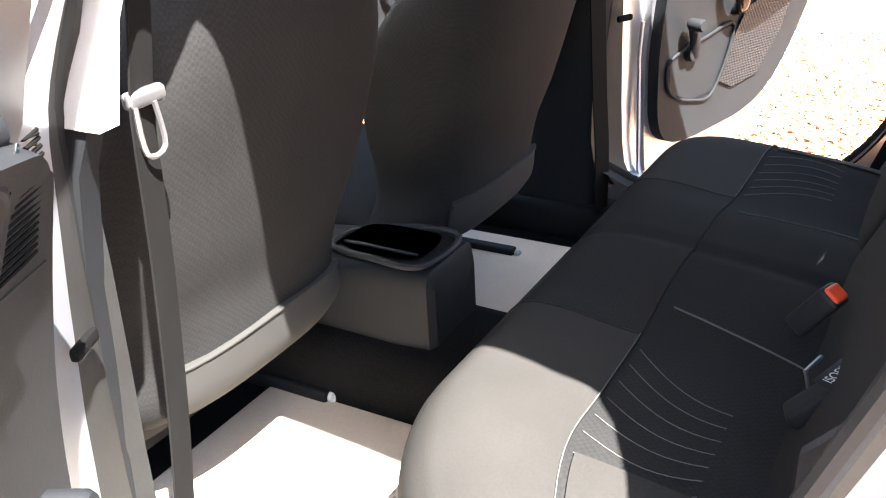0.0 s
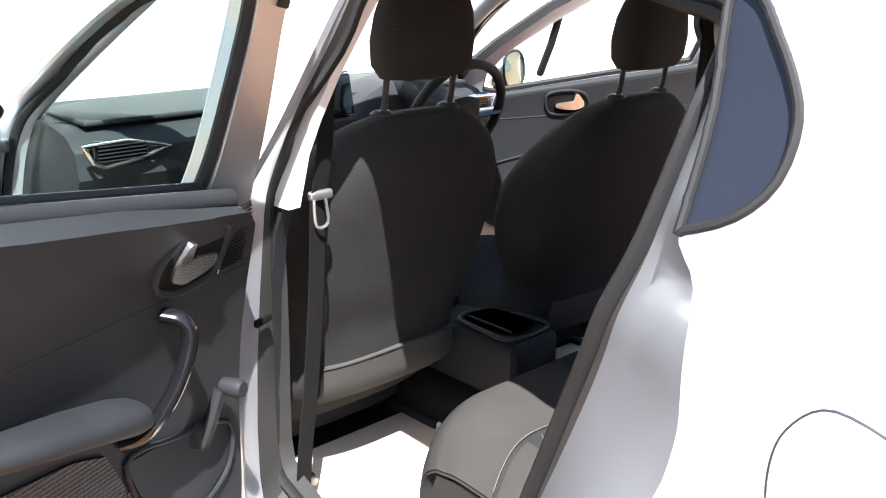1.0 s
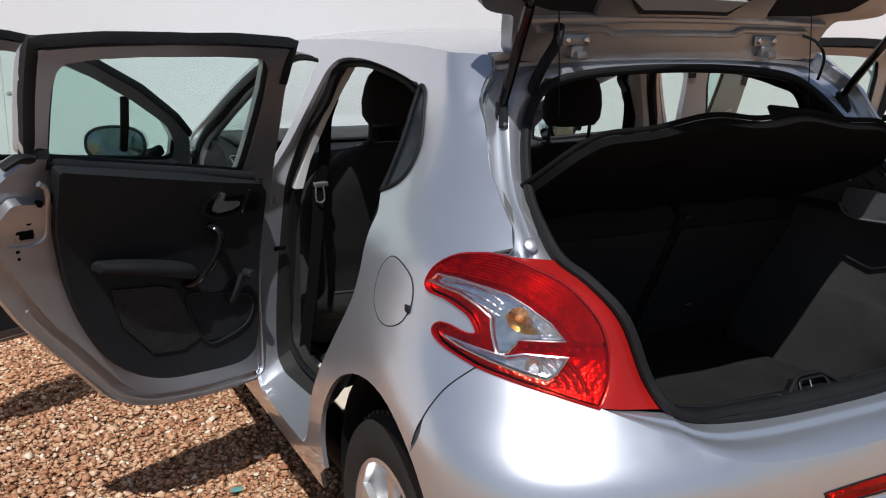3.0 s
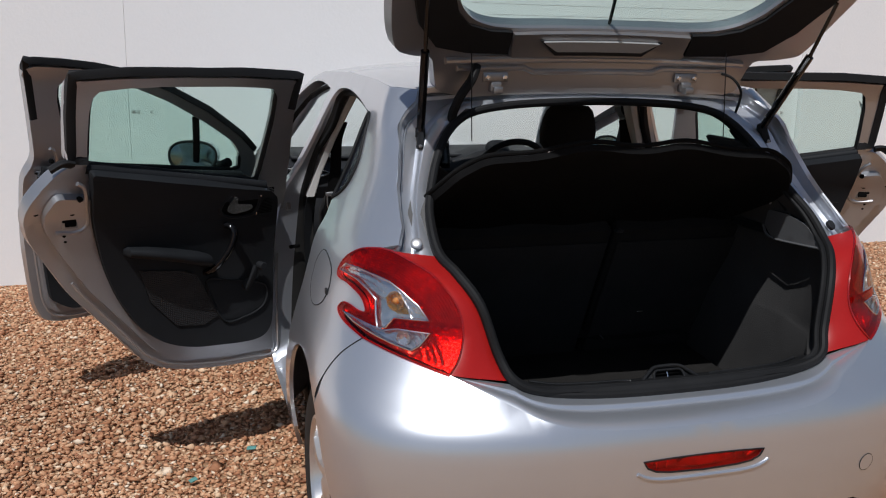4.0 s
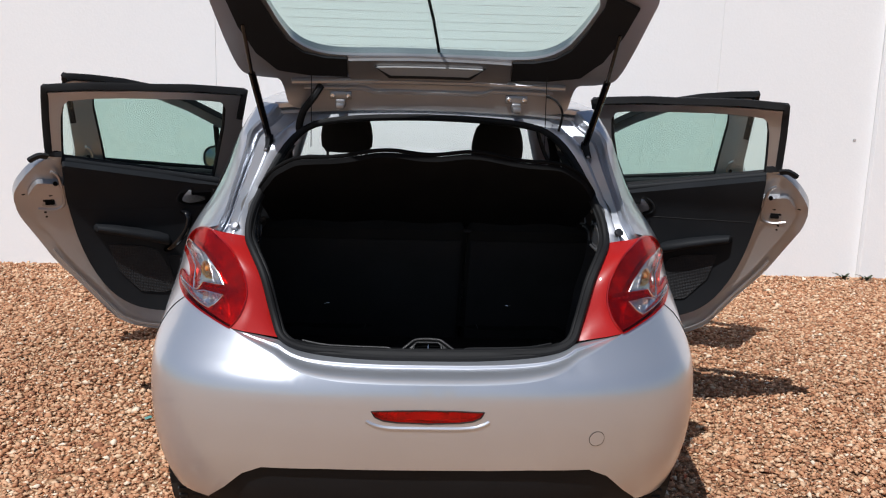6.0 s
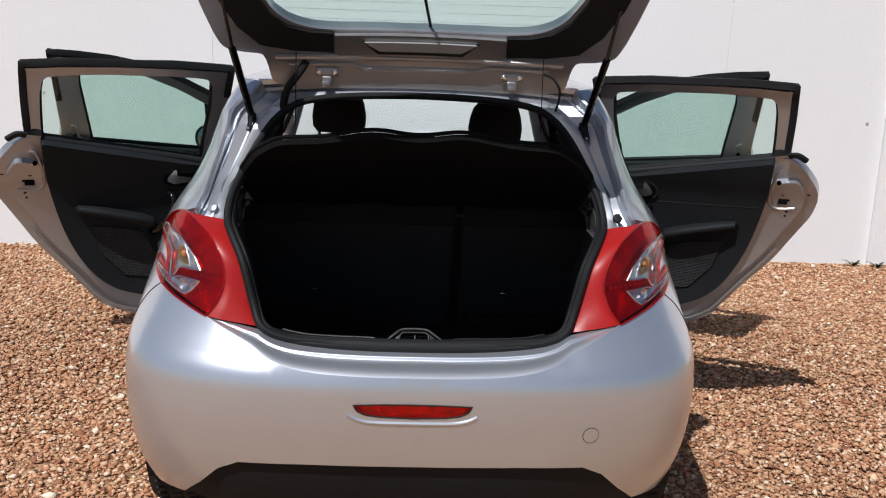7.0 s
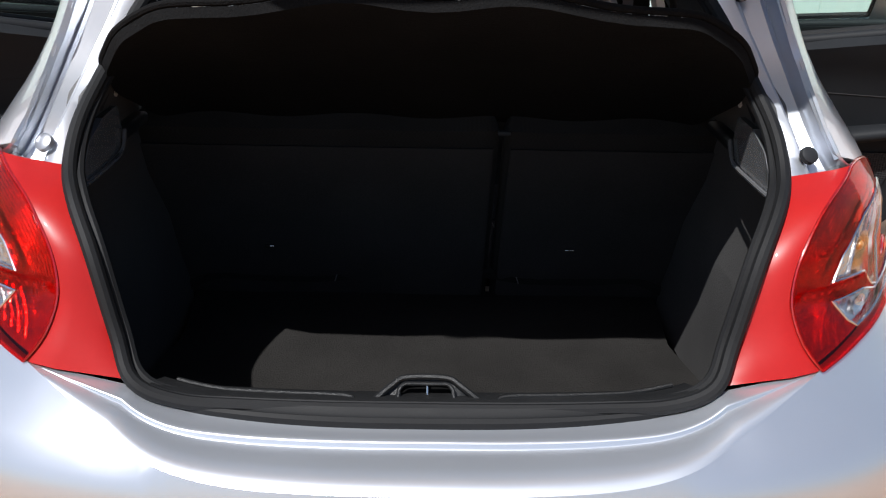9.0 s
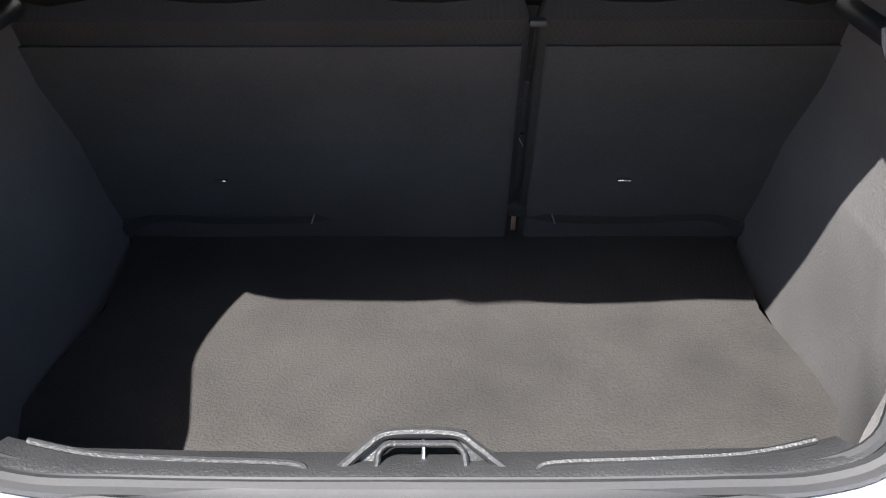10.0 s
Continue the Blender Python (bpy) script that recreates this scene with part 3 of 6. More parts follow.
def on_normal(s, z, off):
    """A pose on the body whose x axis points straight out of it."""
    a, b = Vector(skin(s, z, off)), Vector(skin(s, z, off + 0.02))
    return Matrix.Translation(a) @ (b - a).to_track_quat("X", "Z").to_matrix().to_4x4()


part("rear_bumper", skin_patch(bumper, 1, [fog], 0.03), PAINT, car, "smooth silver painted rear bumper")
lens = part("rear_fog_lamp", skin_patch(fog, 1, (), 0.012, -0.003, 0.003), FOG_GLASS, car, "slim red rear fog lamp lens")
part("fog_reflector", skin_patch(fog, 1, (), 0.012, -0.016, 0.004), RED_BACK, lens)
for x in (-0.118, -0.092, 0.092, 0.118):
    part("reflector_rib", tube([skin(math.copysign(s_x(abs(x), 0.575), x), z, -0.013) for z in (0.564, 0.576, 0.588)], 0.0045, 6, rx=0.003), RIB, lens)
bowl = [(s_x(0.062, 0.575) * math.cos(a), 0.575 + 0.0155 * math.sin(a)) for a in np.linspace(0, 2 * math.pi, 36, endpoint=False)]
part("reflector_bowl", skin_patch(bowl, 1, (), 0.01, -0.010, 0.004), LAMP_SILVER, lens, "silvered bowl behind the fog lens")
rim3 = np.array([skin(s, z, 0.0005) for s, z in dense(fog, 0.012)])
part("lamp_gasket", tube(rim3, 0.0022, 6, True), RUBBER, lens)
low = np.array([skin(s_x(abs(x), 0.545) * math.copysign(1, x), 0.54 + 0.018 * abs(x / 0.17) ** 6, 0.0) for x in np.linspace(-0.175, 0.175, 25)])
part("bumper_lip", tube(low, 0.005, 8), PAINT, lens)
cap = [(s_x(0.494, 0.50) + 0.0225 * math.cos(a), 0.501 + 0.0225 * math.sin(a)) for a in np.linspace(0, 2 * math.pi, 28, endpoint=False)]
part("tow_eye_cap", skin_patch(cap, 1, (), 0.015, 0.0015, 0.004), PAINT, car)
part("cap_groove", tube([skin(s, z, 0.0008) for s, z in cap], 0.0010, 6, True), GREY_TRIM, car.children[-1])
# black valance under the bumper
val = [(0.0, 0.41), (s_x(0.48, 0.40), 0.402), (s_x(0.56, 0.36), 0.36), (s_x(0.62, 0.30), 0.30), (s_x(0.66, 0.24), 0.24), (s_x(0.5, 0.2), 0.20), (0.0, 0.20)]
part("rear_valance", skin_patch(val + [(-s, z) for s, z in val[::-1] if s > 1e-6], 1, (), 0.05, -0.012, 0.02), TRIM, car, "black plastic valance below the bumper")

APER = [(1.514, 1.346), (1.45, 1.370), (1.31, 1.375), (1.16, 1.366), (1.03, 1.352), (0.935, 1.338), (0.878, 1.322), (0.856, 1.21), (0.848, 1.097), (0.806, 1.046), (0.786, 0.969), (0.778, 0.906),
        (0.80, 0.828), (0.90, 0.69), (1.0, 0.562), (1.06, 0.44), (1.12, 0.36), (1.20, 0.335), (1.53, 0.335), (1.585, 0.36), (1.605, 0.45), (1.612, 0.92), (1.606, 1.05), (1.545, 1.29)]
APER_F = [(1.63, 1.33), (1.69, 1.365), (1.95, 1.375), (2.12, 1.355), (2.30, 1.30), (2.50, 1.20), (2.66, 1.09), (2.74, 1.0), (2.77, 0.85), (2.76, 0.5), (2.72, 0.38), (2.64, 0.335), (1.76, 0.335), (1.70, 0.36), (1.675, 0.45), (1.675, 0.98), (1.66, 1.1)]
QUART = [(0.868, 1.330), (0.835, 1.318), (0.81, 1.290), (0.780, 1.25), (0.760, 1.205), (0.763, 1.15), (0.792, 1.114), (0.838, 1.094), (0.845, 1.10), (0.850, 1.21), (0.868, 1.30)]
GAPLINE = [(0.388, 1.045), (0.42, 1.082), (0.475, 1.122), (0.53, 1.168), (0.60, 1.257), (0.65, 1.325), (0.695, 1.375), (0.735, 1.405)]
PANEL = arc_points(ARCH, 52, 184, 20)
PANEL += [(1.03, 0.30), (1.06, 0.235), (2.65, 0.235), (2.78, 0.30)] + arc_points(ARCH_F, 0, 180, 22) + [(3.54, 0.25), (3.66, 0.30), (3.70, 0.5), (3.68, 0.68), (3.45, 0.80), (3.1, 0.87), (2.86, 0.92), (2.72, 1.06), (2.5, 1.225), (2.3, 1.325), (2.12, 1.385), (1.95, 1.412), (1.5, 1.424), (1.0, 1.418)]
PANEL += GAPLINE[::-1] + LAMP_TOP + LAMP_HOOK + LAMP_UNDER[:2] + [(0.378, 0.78), (0.392, 0.735)]


def aperture(outline, side, depth, shrink):
    """The jamb of a door opening: painted return, flange, and the loop for its seal."""
    o = dense(flank_loop(smooth(outline)), 0.04)
    mid = o.mean(0)
    loops = []
    for d, k in ((0.0, 1.0), (0.010, 0.997), (depth * 0.55, 1 - shrink * 0.35), (depth * 0.62, 1 - shrink), (depth, 1 - shrink * 1.05)):
        ring = []
        for s, z in o:
            x, y, zz = skin(s, z)
            q = mid + (np.array((s, z)) - mid) * k
            _, y2, z2 = skin(q[0], q[1])
            ring.append((side * (x - d), y2, z2))
        loops.append(ring)
    return loops


APER_IN = [(1.518, 1.334), (1.45, 1.352), (1.31, 1.356), (1.16, 1.343), (1.04, 1.328), (0.95, 1.308), (0.885, 1.285), (0.885, 1.20), (0.905, 1.10), (0.92, 1.045), (0.95, 0.97), (0.972, 0.905),
           (1.0, 0.83), (1.052, 0.69), (1.10, 0.575), (1.18, 0.48), (1.26, 0.43), (1.33, 0.41), (1.52, 0.40), (1.63, 0.42), (1.69, 0.50), (1.662, 0.90), (1.642, 1.04), (1.568, 1.22)]
SEAL_X = table([(0.3, 0.70), (0.5, 0.715), (0.95, 0.715), (1.04, 0.70), (1.1, 0.685), (1.2, 0.655), (1.3, 0.60), (1.36, 0.572)])


def rear_jamb(side):
    """The painted return of the rear door opening, from the outer skin to the seal."""
    pair = curve([(*a, *b) for a, b in zip(APER, APER_IN)], 4, True)
    rings = []
    for k, inx, bulge in ((0.0, 0.0, 0), (0.03, 0.12, 0), (0.30, 0.45, 0.004), (0.62, 0.72, 0.004), (0.9, 0.88, 0), (1.0, 1.0, 0), (1.0, 1.25, 0)):
        ring = []
        for ya_, za_, yb_, zb_ in pair:
            x0 = skin(s_y(ya_, za_), za_)[0]
            x1 = min(float(SEAL_X(zb_)), x0 - 0.03)
            ring.append((side * (x0 + (x1 - x0) * inx), ya_ + (yb_ - ya_) * k, za_ + (zb_ - za_) * k))
        rings.append(ring)
    return rings


PAINTED = [0.25] * 5 + [0.45, 0.7, 0.8, 0.88] + [0.9] * 8 + [0.65, 0.55, 0.5, 0.52, 0.66, 0.66, 0.4]


def jamb_ring(side, t):
    """A ring of the opening: t 0 at the skin, 1 at the seal's inner edge; the painted share differs round the opening."""
    pair = curve([(*a, *b, q) for a, b, q in zip(APER, APER_IN, PAINTED)], 4, True)
    ring = []
    for ya_, za_, yb_, zb_, q in pair:
        w = t * q if t <= 1 else q + (t - 1) * (1 - q)
        x0 = skin(s_y(ya_, za_), za_)[0]
        x1 = min(float(SEAL_X(zb_)), x0 - 0.03)
        ring.append((side * (x0 + (x1 - x0) * min(1, w * 1.15)), ya_ + (yb_ - ya_) * w, za_ + (zb_ - za_) * w))
    return ring


for side in (-1, 1):
    panel = part("side_panel", skin_patch(flank_loop(PANEL), side, [flank_loop(curve(APER, 4, True)), flank_loop(smooth(APER_F)), flank_loop(smooth(QUART))], 0.04, 0.0, 0.012), PAINT, car, "silver body side with door openings")
    for ap, dep, nm in ((APER, 0.085, "rear"), (APER_F, 0.085, "front")):
        loops = aperture(ap, side, dep, 0.04) if nm == "front" else rear_jamb(side)
        part("door_jamb", loft(loops if nm == "front" else [jamb_ring(side, t) for t in (0, 0.06, 0.3, 0.55, 0.8, 1.0)], caps=False), PAINT, panel)
        if nm == "rear":
            part("seal_flange", loft([jamb_ring(side, t) for t in (1.0, 1.03, 1.25, 1.5, 1.75, 2.0)] + [loops[6]], caps=False), SEAL, panel)
        part("door_seal", tube(np.array(loops[3 if nm == "front" else 5]) + (side * 0.006, 0, 0), 0.009, 8, True, 0.012), RUBBER, panel, "black rubber door seal")
    q = part("quarter_panel", skin_patch(flank_loop(smooth(QUART)), side, (), 0.03, -0.003, 0.015), QUARTER, car, "dark glossy quarter window")
    part("quarter_seal", tube([skin(side * s, z, 0.001) for s, z in dense(flank_loop(smooth(QUART)), 0.015)], 0.0055, 8, True), RUBBER, q)
    # fuel flap only on the left, a plain shut line
    if side < 0:
        flap = curve([(0.643, 0.983), (0.568, 0.958), (0.541, 0.913), (0.553, 0.868), (0.59, 0.846), (0.635, 0.848), (0.672, 0.875), (0.684, 0.915), (0.678, 0.957)], 5, True)
        fl = part("fuel_flap", skin_patch(flank(flap), side, (), 0.02, 0.0015, 0.004), PAINT, car, "round silver fuel filler flap")
        part("flap_gap", tube([skin(side * s, z, 0.0005) for s, z in flank(flap)], 0.0016, 6, True), GREY_TRIM, fl)
        part("flap_catch", rbox(skin(side * s_y(0.548, 0.893), 0.893, 0.0), (0.008, 0.02, 0.018), 0.003), GREY_TRIM, fl)


# tail: gutter round the load opening
SEAM3 = np.array([skin(s, z, 0.004) for s, z in lamp_path(LAMP_SEAM)])
EDGE = np.array([skin(s_x(x, z), z) for x, z in BUMP_XZ])
SILL_IN = np.r_[RIM[:21], [RIM[20] * (1 - k) + (SEAM3[0] + (0, 0.004, -0.004)) * k for k in np.linspace(0.1, 1, len(EDGE) - 21)]]
sill = []
for ky, kz in ((0, 0), (0.06, 0.18), (0.145, 0.32), (0.28, 0.41), (0.43, 0.475), (0.515, 0.49), (0.535, 0.50), (0.55, 0.56), (0.56, 0.68), (0.57, 0.72), (0.59, 0.745), (0.63, 0.76), (0.80, 0.78), (1.0, 0.80)):
    row = EDGE + (SILL_IN - EDGE) * (ky, ky, kz)
    sill.append(np.r_[(row * (-1, 1, 1))[::-1], row[1:]])
part("load_sill", loft(sill, caps=False, closed=False), PAINT, car, "silver painted load sill with two pressed creases")
skirt = []
for k, dz in ((-0.2, 0.010), (0.0, 0.016), (0.25, 0.010), (0.35, 0.013), (0.6, 0.006), (0.66, 0.001), (0.75, 0.004), (0.95, 0.0), (1.0, -0.012)):
    row = RIM[:21].copy()
    row[:, 1] -= 0.036 * k * np.maximum(0.15, 1 - (row[:, 0] / 0.41) ** 2.5)
    row[:, 2] += dz
    skirt.append(np.r_[(row * (-1, 1, 1))[::-1], row[1:]])
part("sill_seal", loft(skirt, caps=False, closed=False), RUBBER, car, "ridged black rubber seal along the load sill")
for side in (-1, 1):
    seam = [skin(side * s_y(y, z), z, 0.0005) for y, z in curve([(0.345, 0.829), (0.352, 0.822), (0.378, 0.78), (0.392, 0.735), (0.405, 0.66)], 5)]
    part("bumper_seam", tube(seam, 0.0016, 6), GREY_TRIM, car)

i0, i1 = 20, 40
UPPER_OUT = curve([SEAM3[-1]] + [skin(s_y(y, z), z) for y, z in GAPLINE] + [(0.52, 0.748, 1.410), (0.40, 0.752, 1.413), (0.20, 0.756, 1.420), (0, 0.758, 1.424)], 5)
UPPER_IN = RIM[i1:]
for side in (-1, 1):
    a, b = curve(SEAM3, 6), RIM[i0:i1 + 1]
    a = a[np.linspace(0, len(a) - 1, 21).round().astype(int)]
    rows = []
    for k, lift in ((0.0, -0.006), (0.06, 0.0), (0.3, 0.004), (0.6, 0.0), (0.92, -0.004), (1.0, -0.012)):
        r = a * (1 - k) + b * k
        r[:, 1] -= lift
        rows.append([(side * p[0], p[1], p[2]) for p in r])
    part("lamp_surround", loft(rows, caps=False, closed=False), RED_PANEL, car, "glossy red panel beside the tail lamp")
rows = []
n_up = len(UPPER_IN)
out_r = UPPER_OUT[np.linspace(0, len(UPPER_OUT) - 1, n_up).round().astype(int)]
for k, dip in ((0.0, 0.0), (0.05, 0.002), (0.09, 0.020), (0.14, 0.030), (0.17, 0.024), (0.20, 0.032), (0.46, 0.034), (0.55, 0.014), (0.62, 0.008), (0.86, 0.006), (1.0, 0.014)):
    r = out_r * (1 - k) + UPPER_IN * k
    r[:, 1] += dip * 0.8
    r[:, 2] -= dip * 0.6
    rows.append(np.r_[r, (r * (-1, 1, 1))[::-1][1:]])
part("tailgate_frame", loft(rows, caps=False, closed=False), PAINT, car, "silver painted gutter round the load opening")
seal = part("boot_seal", tube(FULL_RIM + (0, -0.004, 0.004), 0.0115, 10, True), RUBBER, car, "black rubber seal round the load opening")
part("seal_lip", tube(FULL_RIM * (0.982, 1, 1) + (0, 0.014, 0.004), 0.008, 8, True), RUBBER, seal)
for side in (-1, 1):
    facing = Vector((side * 0.25, -0.72, 0.62)).to_track_quat("X", "Z").to_matrix().to_4x4()
    part("frame_plug", moved(lathe([(0.0, 0.004), (0.011, 0.004), (0.0145, 0.002), (0.015, -0.006)], 20), Matrix.Translation((side * 0.608, 0.397, 1.045)) @ facing), GREY_TRIM if side > 0 else INNER_PAINT, car, "round rubber plug" if side > 0 else "")

# roof, headliner, windscreen
RY = np.r_[0.737, np.linspace(0.8, 2.2, 15), 2.3]


def roof_point(x, y, drop=0.0):
    h = float(table([(0.735, 1.426), (0.9, 1.442), (1.3, 1.458), (1.8, 1.46), (2.15, 1.443), (2.35, 1.405)])(y))
    edge = float(np.interp(y, [0.735, 1.0, 1.5, 1.95, 2.12, 2.3, 2.35], [1.405, 1.418, 1.424, 1.412, 1.385, 1.325, 1.30]))
    w = skin(s_y(y, edge), edge)[0] - 0.002
    t = abs(x)
    return (x * w, y + 0.02 * (1 - t * t) * (y < 0.75), edge + (h - edge) * (1 - t ** 2.4) - drop)


def roof_sheet(drop):
    us = np.linspace(-1, 1, 25)
    return [roof_point(u, y, drop) for y in RY for u in us], [(j * 25 + i, j * 25 + i + 1, (j + 1) * 25 + i + 1, (j + 1) * 25 + i) for j in range(len(RY) - 1) for i in range(24)]


up_face = lambda p: np.array([0, 0, 1.0])
v, f = roof_sheet(0)
part("roof", shell(v, f, 0.015, up_face), PAINT, car, "silver painted roof")
v, f = roof_sheet(0.028)
part("headliner", shell([(p[0] * 0.955, p[1], p[2] + 0.004) for p in v], f, 0.01, up_face), HEADLINER, car, "pale grey cloth headliner")
ws = []
for k in np.linspace(0, 1, 13):
    y, z = 2.33 + 0.74 * k, 1.405 - 0.42 * k - 0.05 * k * (k - 1) * -1
    ws.append([(x * (0.545 + 0.15 * k), y - 0.14 * abs(x) ** 2.2 * (0.3 + 0.7 * k) + 0.02, z - 0.03 * abs(x) ** 2) for x in np.linspace(-1, 1, 21)])
v, f = loft(ws, caps=False, closed=False)
pane = part("windscreen", shell(v, f, 0.005, lambda p: np.array([0, 1, 1.0])), SCREEN_GLASS, car, "clear windscreen")
pane.visible_shadow = False
for side in (-1, 1):
    a = [(side * 0.572, 2.25, 1.345), (side * 0.60, 2.45, 1.245), (side * 0.66, 2.68, 1.10), (side * 0.725, 2.88, 0.95)]
    part("windscreen_pillar", tube(curve(a, 6), 0.034, 12), PAINT, car)

# bonnet and nose
nose = []
for k in np.linspace(0, 1, 15):
    y = 2.98 + 0.96 * k
    zc = float(np.interp(k, [0, 0.3, 0.6, 0.8, 0.92, 1], [0.965, 0.92, 0.85, 0.76, 0.62, 0.42]))
    w = float(np.interp(k, [0, 0.4, 0.75, 0.9, 1], [0.74, 0.76, 0.70, 0.60, 0.48]))
    nose.append([(x * w, y - 0.10 * abs(x) ** 3 * k, zc - 0.085 * abs(x) ** 2.5) for x in np.linspace(-1, 1, 21)])
v, f = loft(nose, caps=False, closed=False)
part("bonnet", shell(v, f, 0.015, lambda p: np.array([0, 0.3, 1.0])), PAINT, car, "silver painted bonnet")
front = []
for z in np.linspace(0.22, 0.62, 8):
    front.append([(x * 0.74, 3.93 - 0.28 * abs(x) ** 2.6 - 0.05 * (z - 0.42) ** 2 / 0.04, z) for x in np.linspace(-1, 1, 25)])
v, f = loft(front, caps=False, closed=False)
part("front_bumper", shell(v, f, 0.02, lambda p: np.array([0, 1.0, 0.0])), PAINT, car, "silver front bumper")


# ---------------------------------------------------------------- tail lamps
def zone(pts):
    return lamp_path(pts)


CLEAR_UP = zone([(0.504, 0.964), (0.492, 0.980), (0.441, 0.980), (0.381, 0.972), ("x", 0.683, 0.965), ("x", 0.661, 0.948), ("x", 0.63, 0.92), ("x", 0.61, 0.888), ("x", 0.68, 0.885), ("x", 0.70, 0.860), ("x", 0.716, 0.856), (0.350, 0.888), (0.362, 0.92), (0.389, 0.937), (0.429, 0.954)])
CLEAR_LOW = zone([(0.441, 0.872), (0.40, 0.866), (0.348, 0.858), ("x", 0.705, 0.853), ("x", 0.676, 0.861), ("x", 0.61, 0.860), ("x", 0.637, 0.832), ("x", 0.655, 0.821), ("x", 0.685, 0.828), (0.334, 0.842), (0.396, 0.857)])
BAR = zone([("x", 0.682, 0.882), ("x", 0.65, 0.883), ("x", 0.60, 0.884), ("x", 0.55, 0.885), ("x", 0.542, 0.872), ("x", 0.60, 0.864), ("x", 0.682, 0.866)])
RIB_OUT = zone([(0.505, 0.998), (0.471, 1.022), (0.42, 1.032), ("x", 0.65, 1.022), ("x", 0.60, 0.995), ("x", 0.566, 0.955), ("x", 0.546, 0.915), ("x", 0.540, 0.885)])
RIB_IN = zone([(0.485, 0.983), (0.441, 0.983), (0.381, 0.976), ("x", 0.683, 0.969), ("x", 0.661, 0.953), ("x", 0.63, 0.926), ("x", 0.612, 0.902), ("x", 0.60, 0.888)])


for side in (-1, 1):
    lamp = part("tail_lamp", skin_patch(LAMP, side, (), 0.018, -0.014, 0.02), RED_BACK, car, "red tail lamp with a clear claw-shaped window")
    part("red_lens", skin_patch(LAMP, side, [CLEAR_UP, CLEAR_LOW], 0.018, 0.007, 0.003), RED_GLASS, lamp, "deep red transparent lens")
    for zn in (CLEAR_UP, CLEAR_LOW):
        part("clear_window", skin_patch(zn, side, (), 0.014, 0.0125, 0.003), CLEAR, lamp, "clear lens over a bright reflector")
        part("bright_reflector", skin_patch(zn, side, (), 0.014, -0.004, 0.003), LAMP_SILVER, lamp, "silvered reflector")
        part("bright_rim", tube([skin(side * s, z, 0.008) for s, z in dense(zn, 0.012)], 0.0024, 6, True), CHROME, lamp, "bright rim of the clear window")
    # indicator: bowl, bulb and prism; reversing bowl below
    for x, z, r in ((0.676, 0.922, 0.024), (0.668, 0.842, 0.017)):
        bowl = moved(lathe([(0.003, -0.003), (r * 0.5, -0.0015), (r * 0.8, 0.002), (r, 0.006), (r * 1.06, 0.006)], 14), on_normal(side * s_x(x, z), z, 0.0))
        part("reflector_bowl", bowl, REFLECTOR, lamp, "bright faceted reflector bowl", 15.0)
    part("indicator_bulb", moved(lathe([(0.0, 0.008), (0.004, 0.0075), (0.008, 0.0045), (0.009, 0.001), (0.007, -0.003)], 16), on_normal(side * s_x(0.676, 0.922), 0.922, 0.001)), AMBER, lamp, "amber indicator bulb")
    part("amber_filter", skin_patch(zone([("x", 0.694, 0.928), ("x", 0.682, 0.936), ("x", 0.662, 0.918), ("x", 0.650, 0.898), ("x", 0.672, 0.896), ("x", 0.69, 0.908)]), side, (), 0.012, 0.0085, 0.002), AMBER_GLASS, lamp, "amber indicator filter")
    prism = zone([("x", 0.672, 0.958), ("x", 0.655, 0.944), ("x", 0.63, 0.917), ("x", 0.615, 0.892), ("x", 0.646, 0.891), ("x", 0.652, 0.914), ("x", 0.662, 0.936)])
    pr = part("lens_prism", skin_patch(prism, side, (), 0.010, 0.006, 0.008), REFLECTOR, lamp, "bright faceted prism", 15.0)
    part("bright_rim", tube([skin(side * s, z, 0.0075) for s, z in dense(prism, 0.01)], 0.0014, 6, True), CHROME, pr)
    for k in range(3):
        z0 = 0.972 - 0.007 * k
        line = curve(zone([(0.478 - 0.008 * k, z0 - 0.006), (0.43, z0 - 0.004 - 0.004 * k), (0.385, z0 - 0.010 - 0.006 * k), (0.352, z0 - 0.028 - 0.004 * k)]), 5)
        part("reflector_step", tube([skin(side * s, z, -0.003) for s, z in line], 0.0016, 6), RIB, lamp)
    # red brake bar with its row of light cells
    bar_ = part("brake_bar", skin_patch(BAR, side, (), 0.014, 0.0125, 0.004), CLEAR_RED, lamp, "bright red bar across the lens")
    for k in range(8):
        x = 0.672 - 0.016 * k
        part("light_cell", moved(rbox((0, 0, 0), (0.003, 0.008, 0.008), 0.0014), on_normal(side * s_x(x, 0.8745), 0.8745, 0.006)), CHROME, bar_)
    # curved reflector ribs behind the red lens
    for k in range(9):
        t = 0.10 + 0.095 * k
        line = curve([np.array(o) * (1 - t) + np.array(i) * t for o, i in zip(RIB_OUT, RIB_IN)], 5)
        part("reflector_rib", tube([skin(side * s, z, -0.005) for s, z in line], 0.0042, 8, rx=0.0030), RIB, lamp)
    for k in range(4):
        x = 0.662 - 0.015 * k
        line = curve([(s_x(x, 0.858), 0.858), (s_x(x - 0.016, 0.83), 0.835 - 0.002 * k), (s_x(x - 0.022, 0.80), 0.812 - 0.004 * k)], 4)
        part("reflector_rib", tube([skin(side * s, z, -0.005) for s, z in line], 0.0045, 8, rx=0.0030), RIB, lamp)
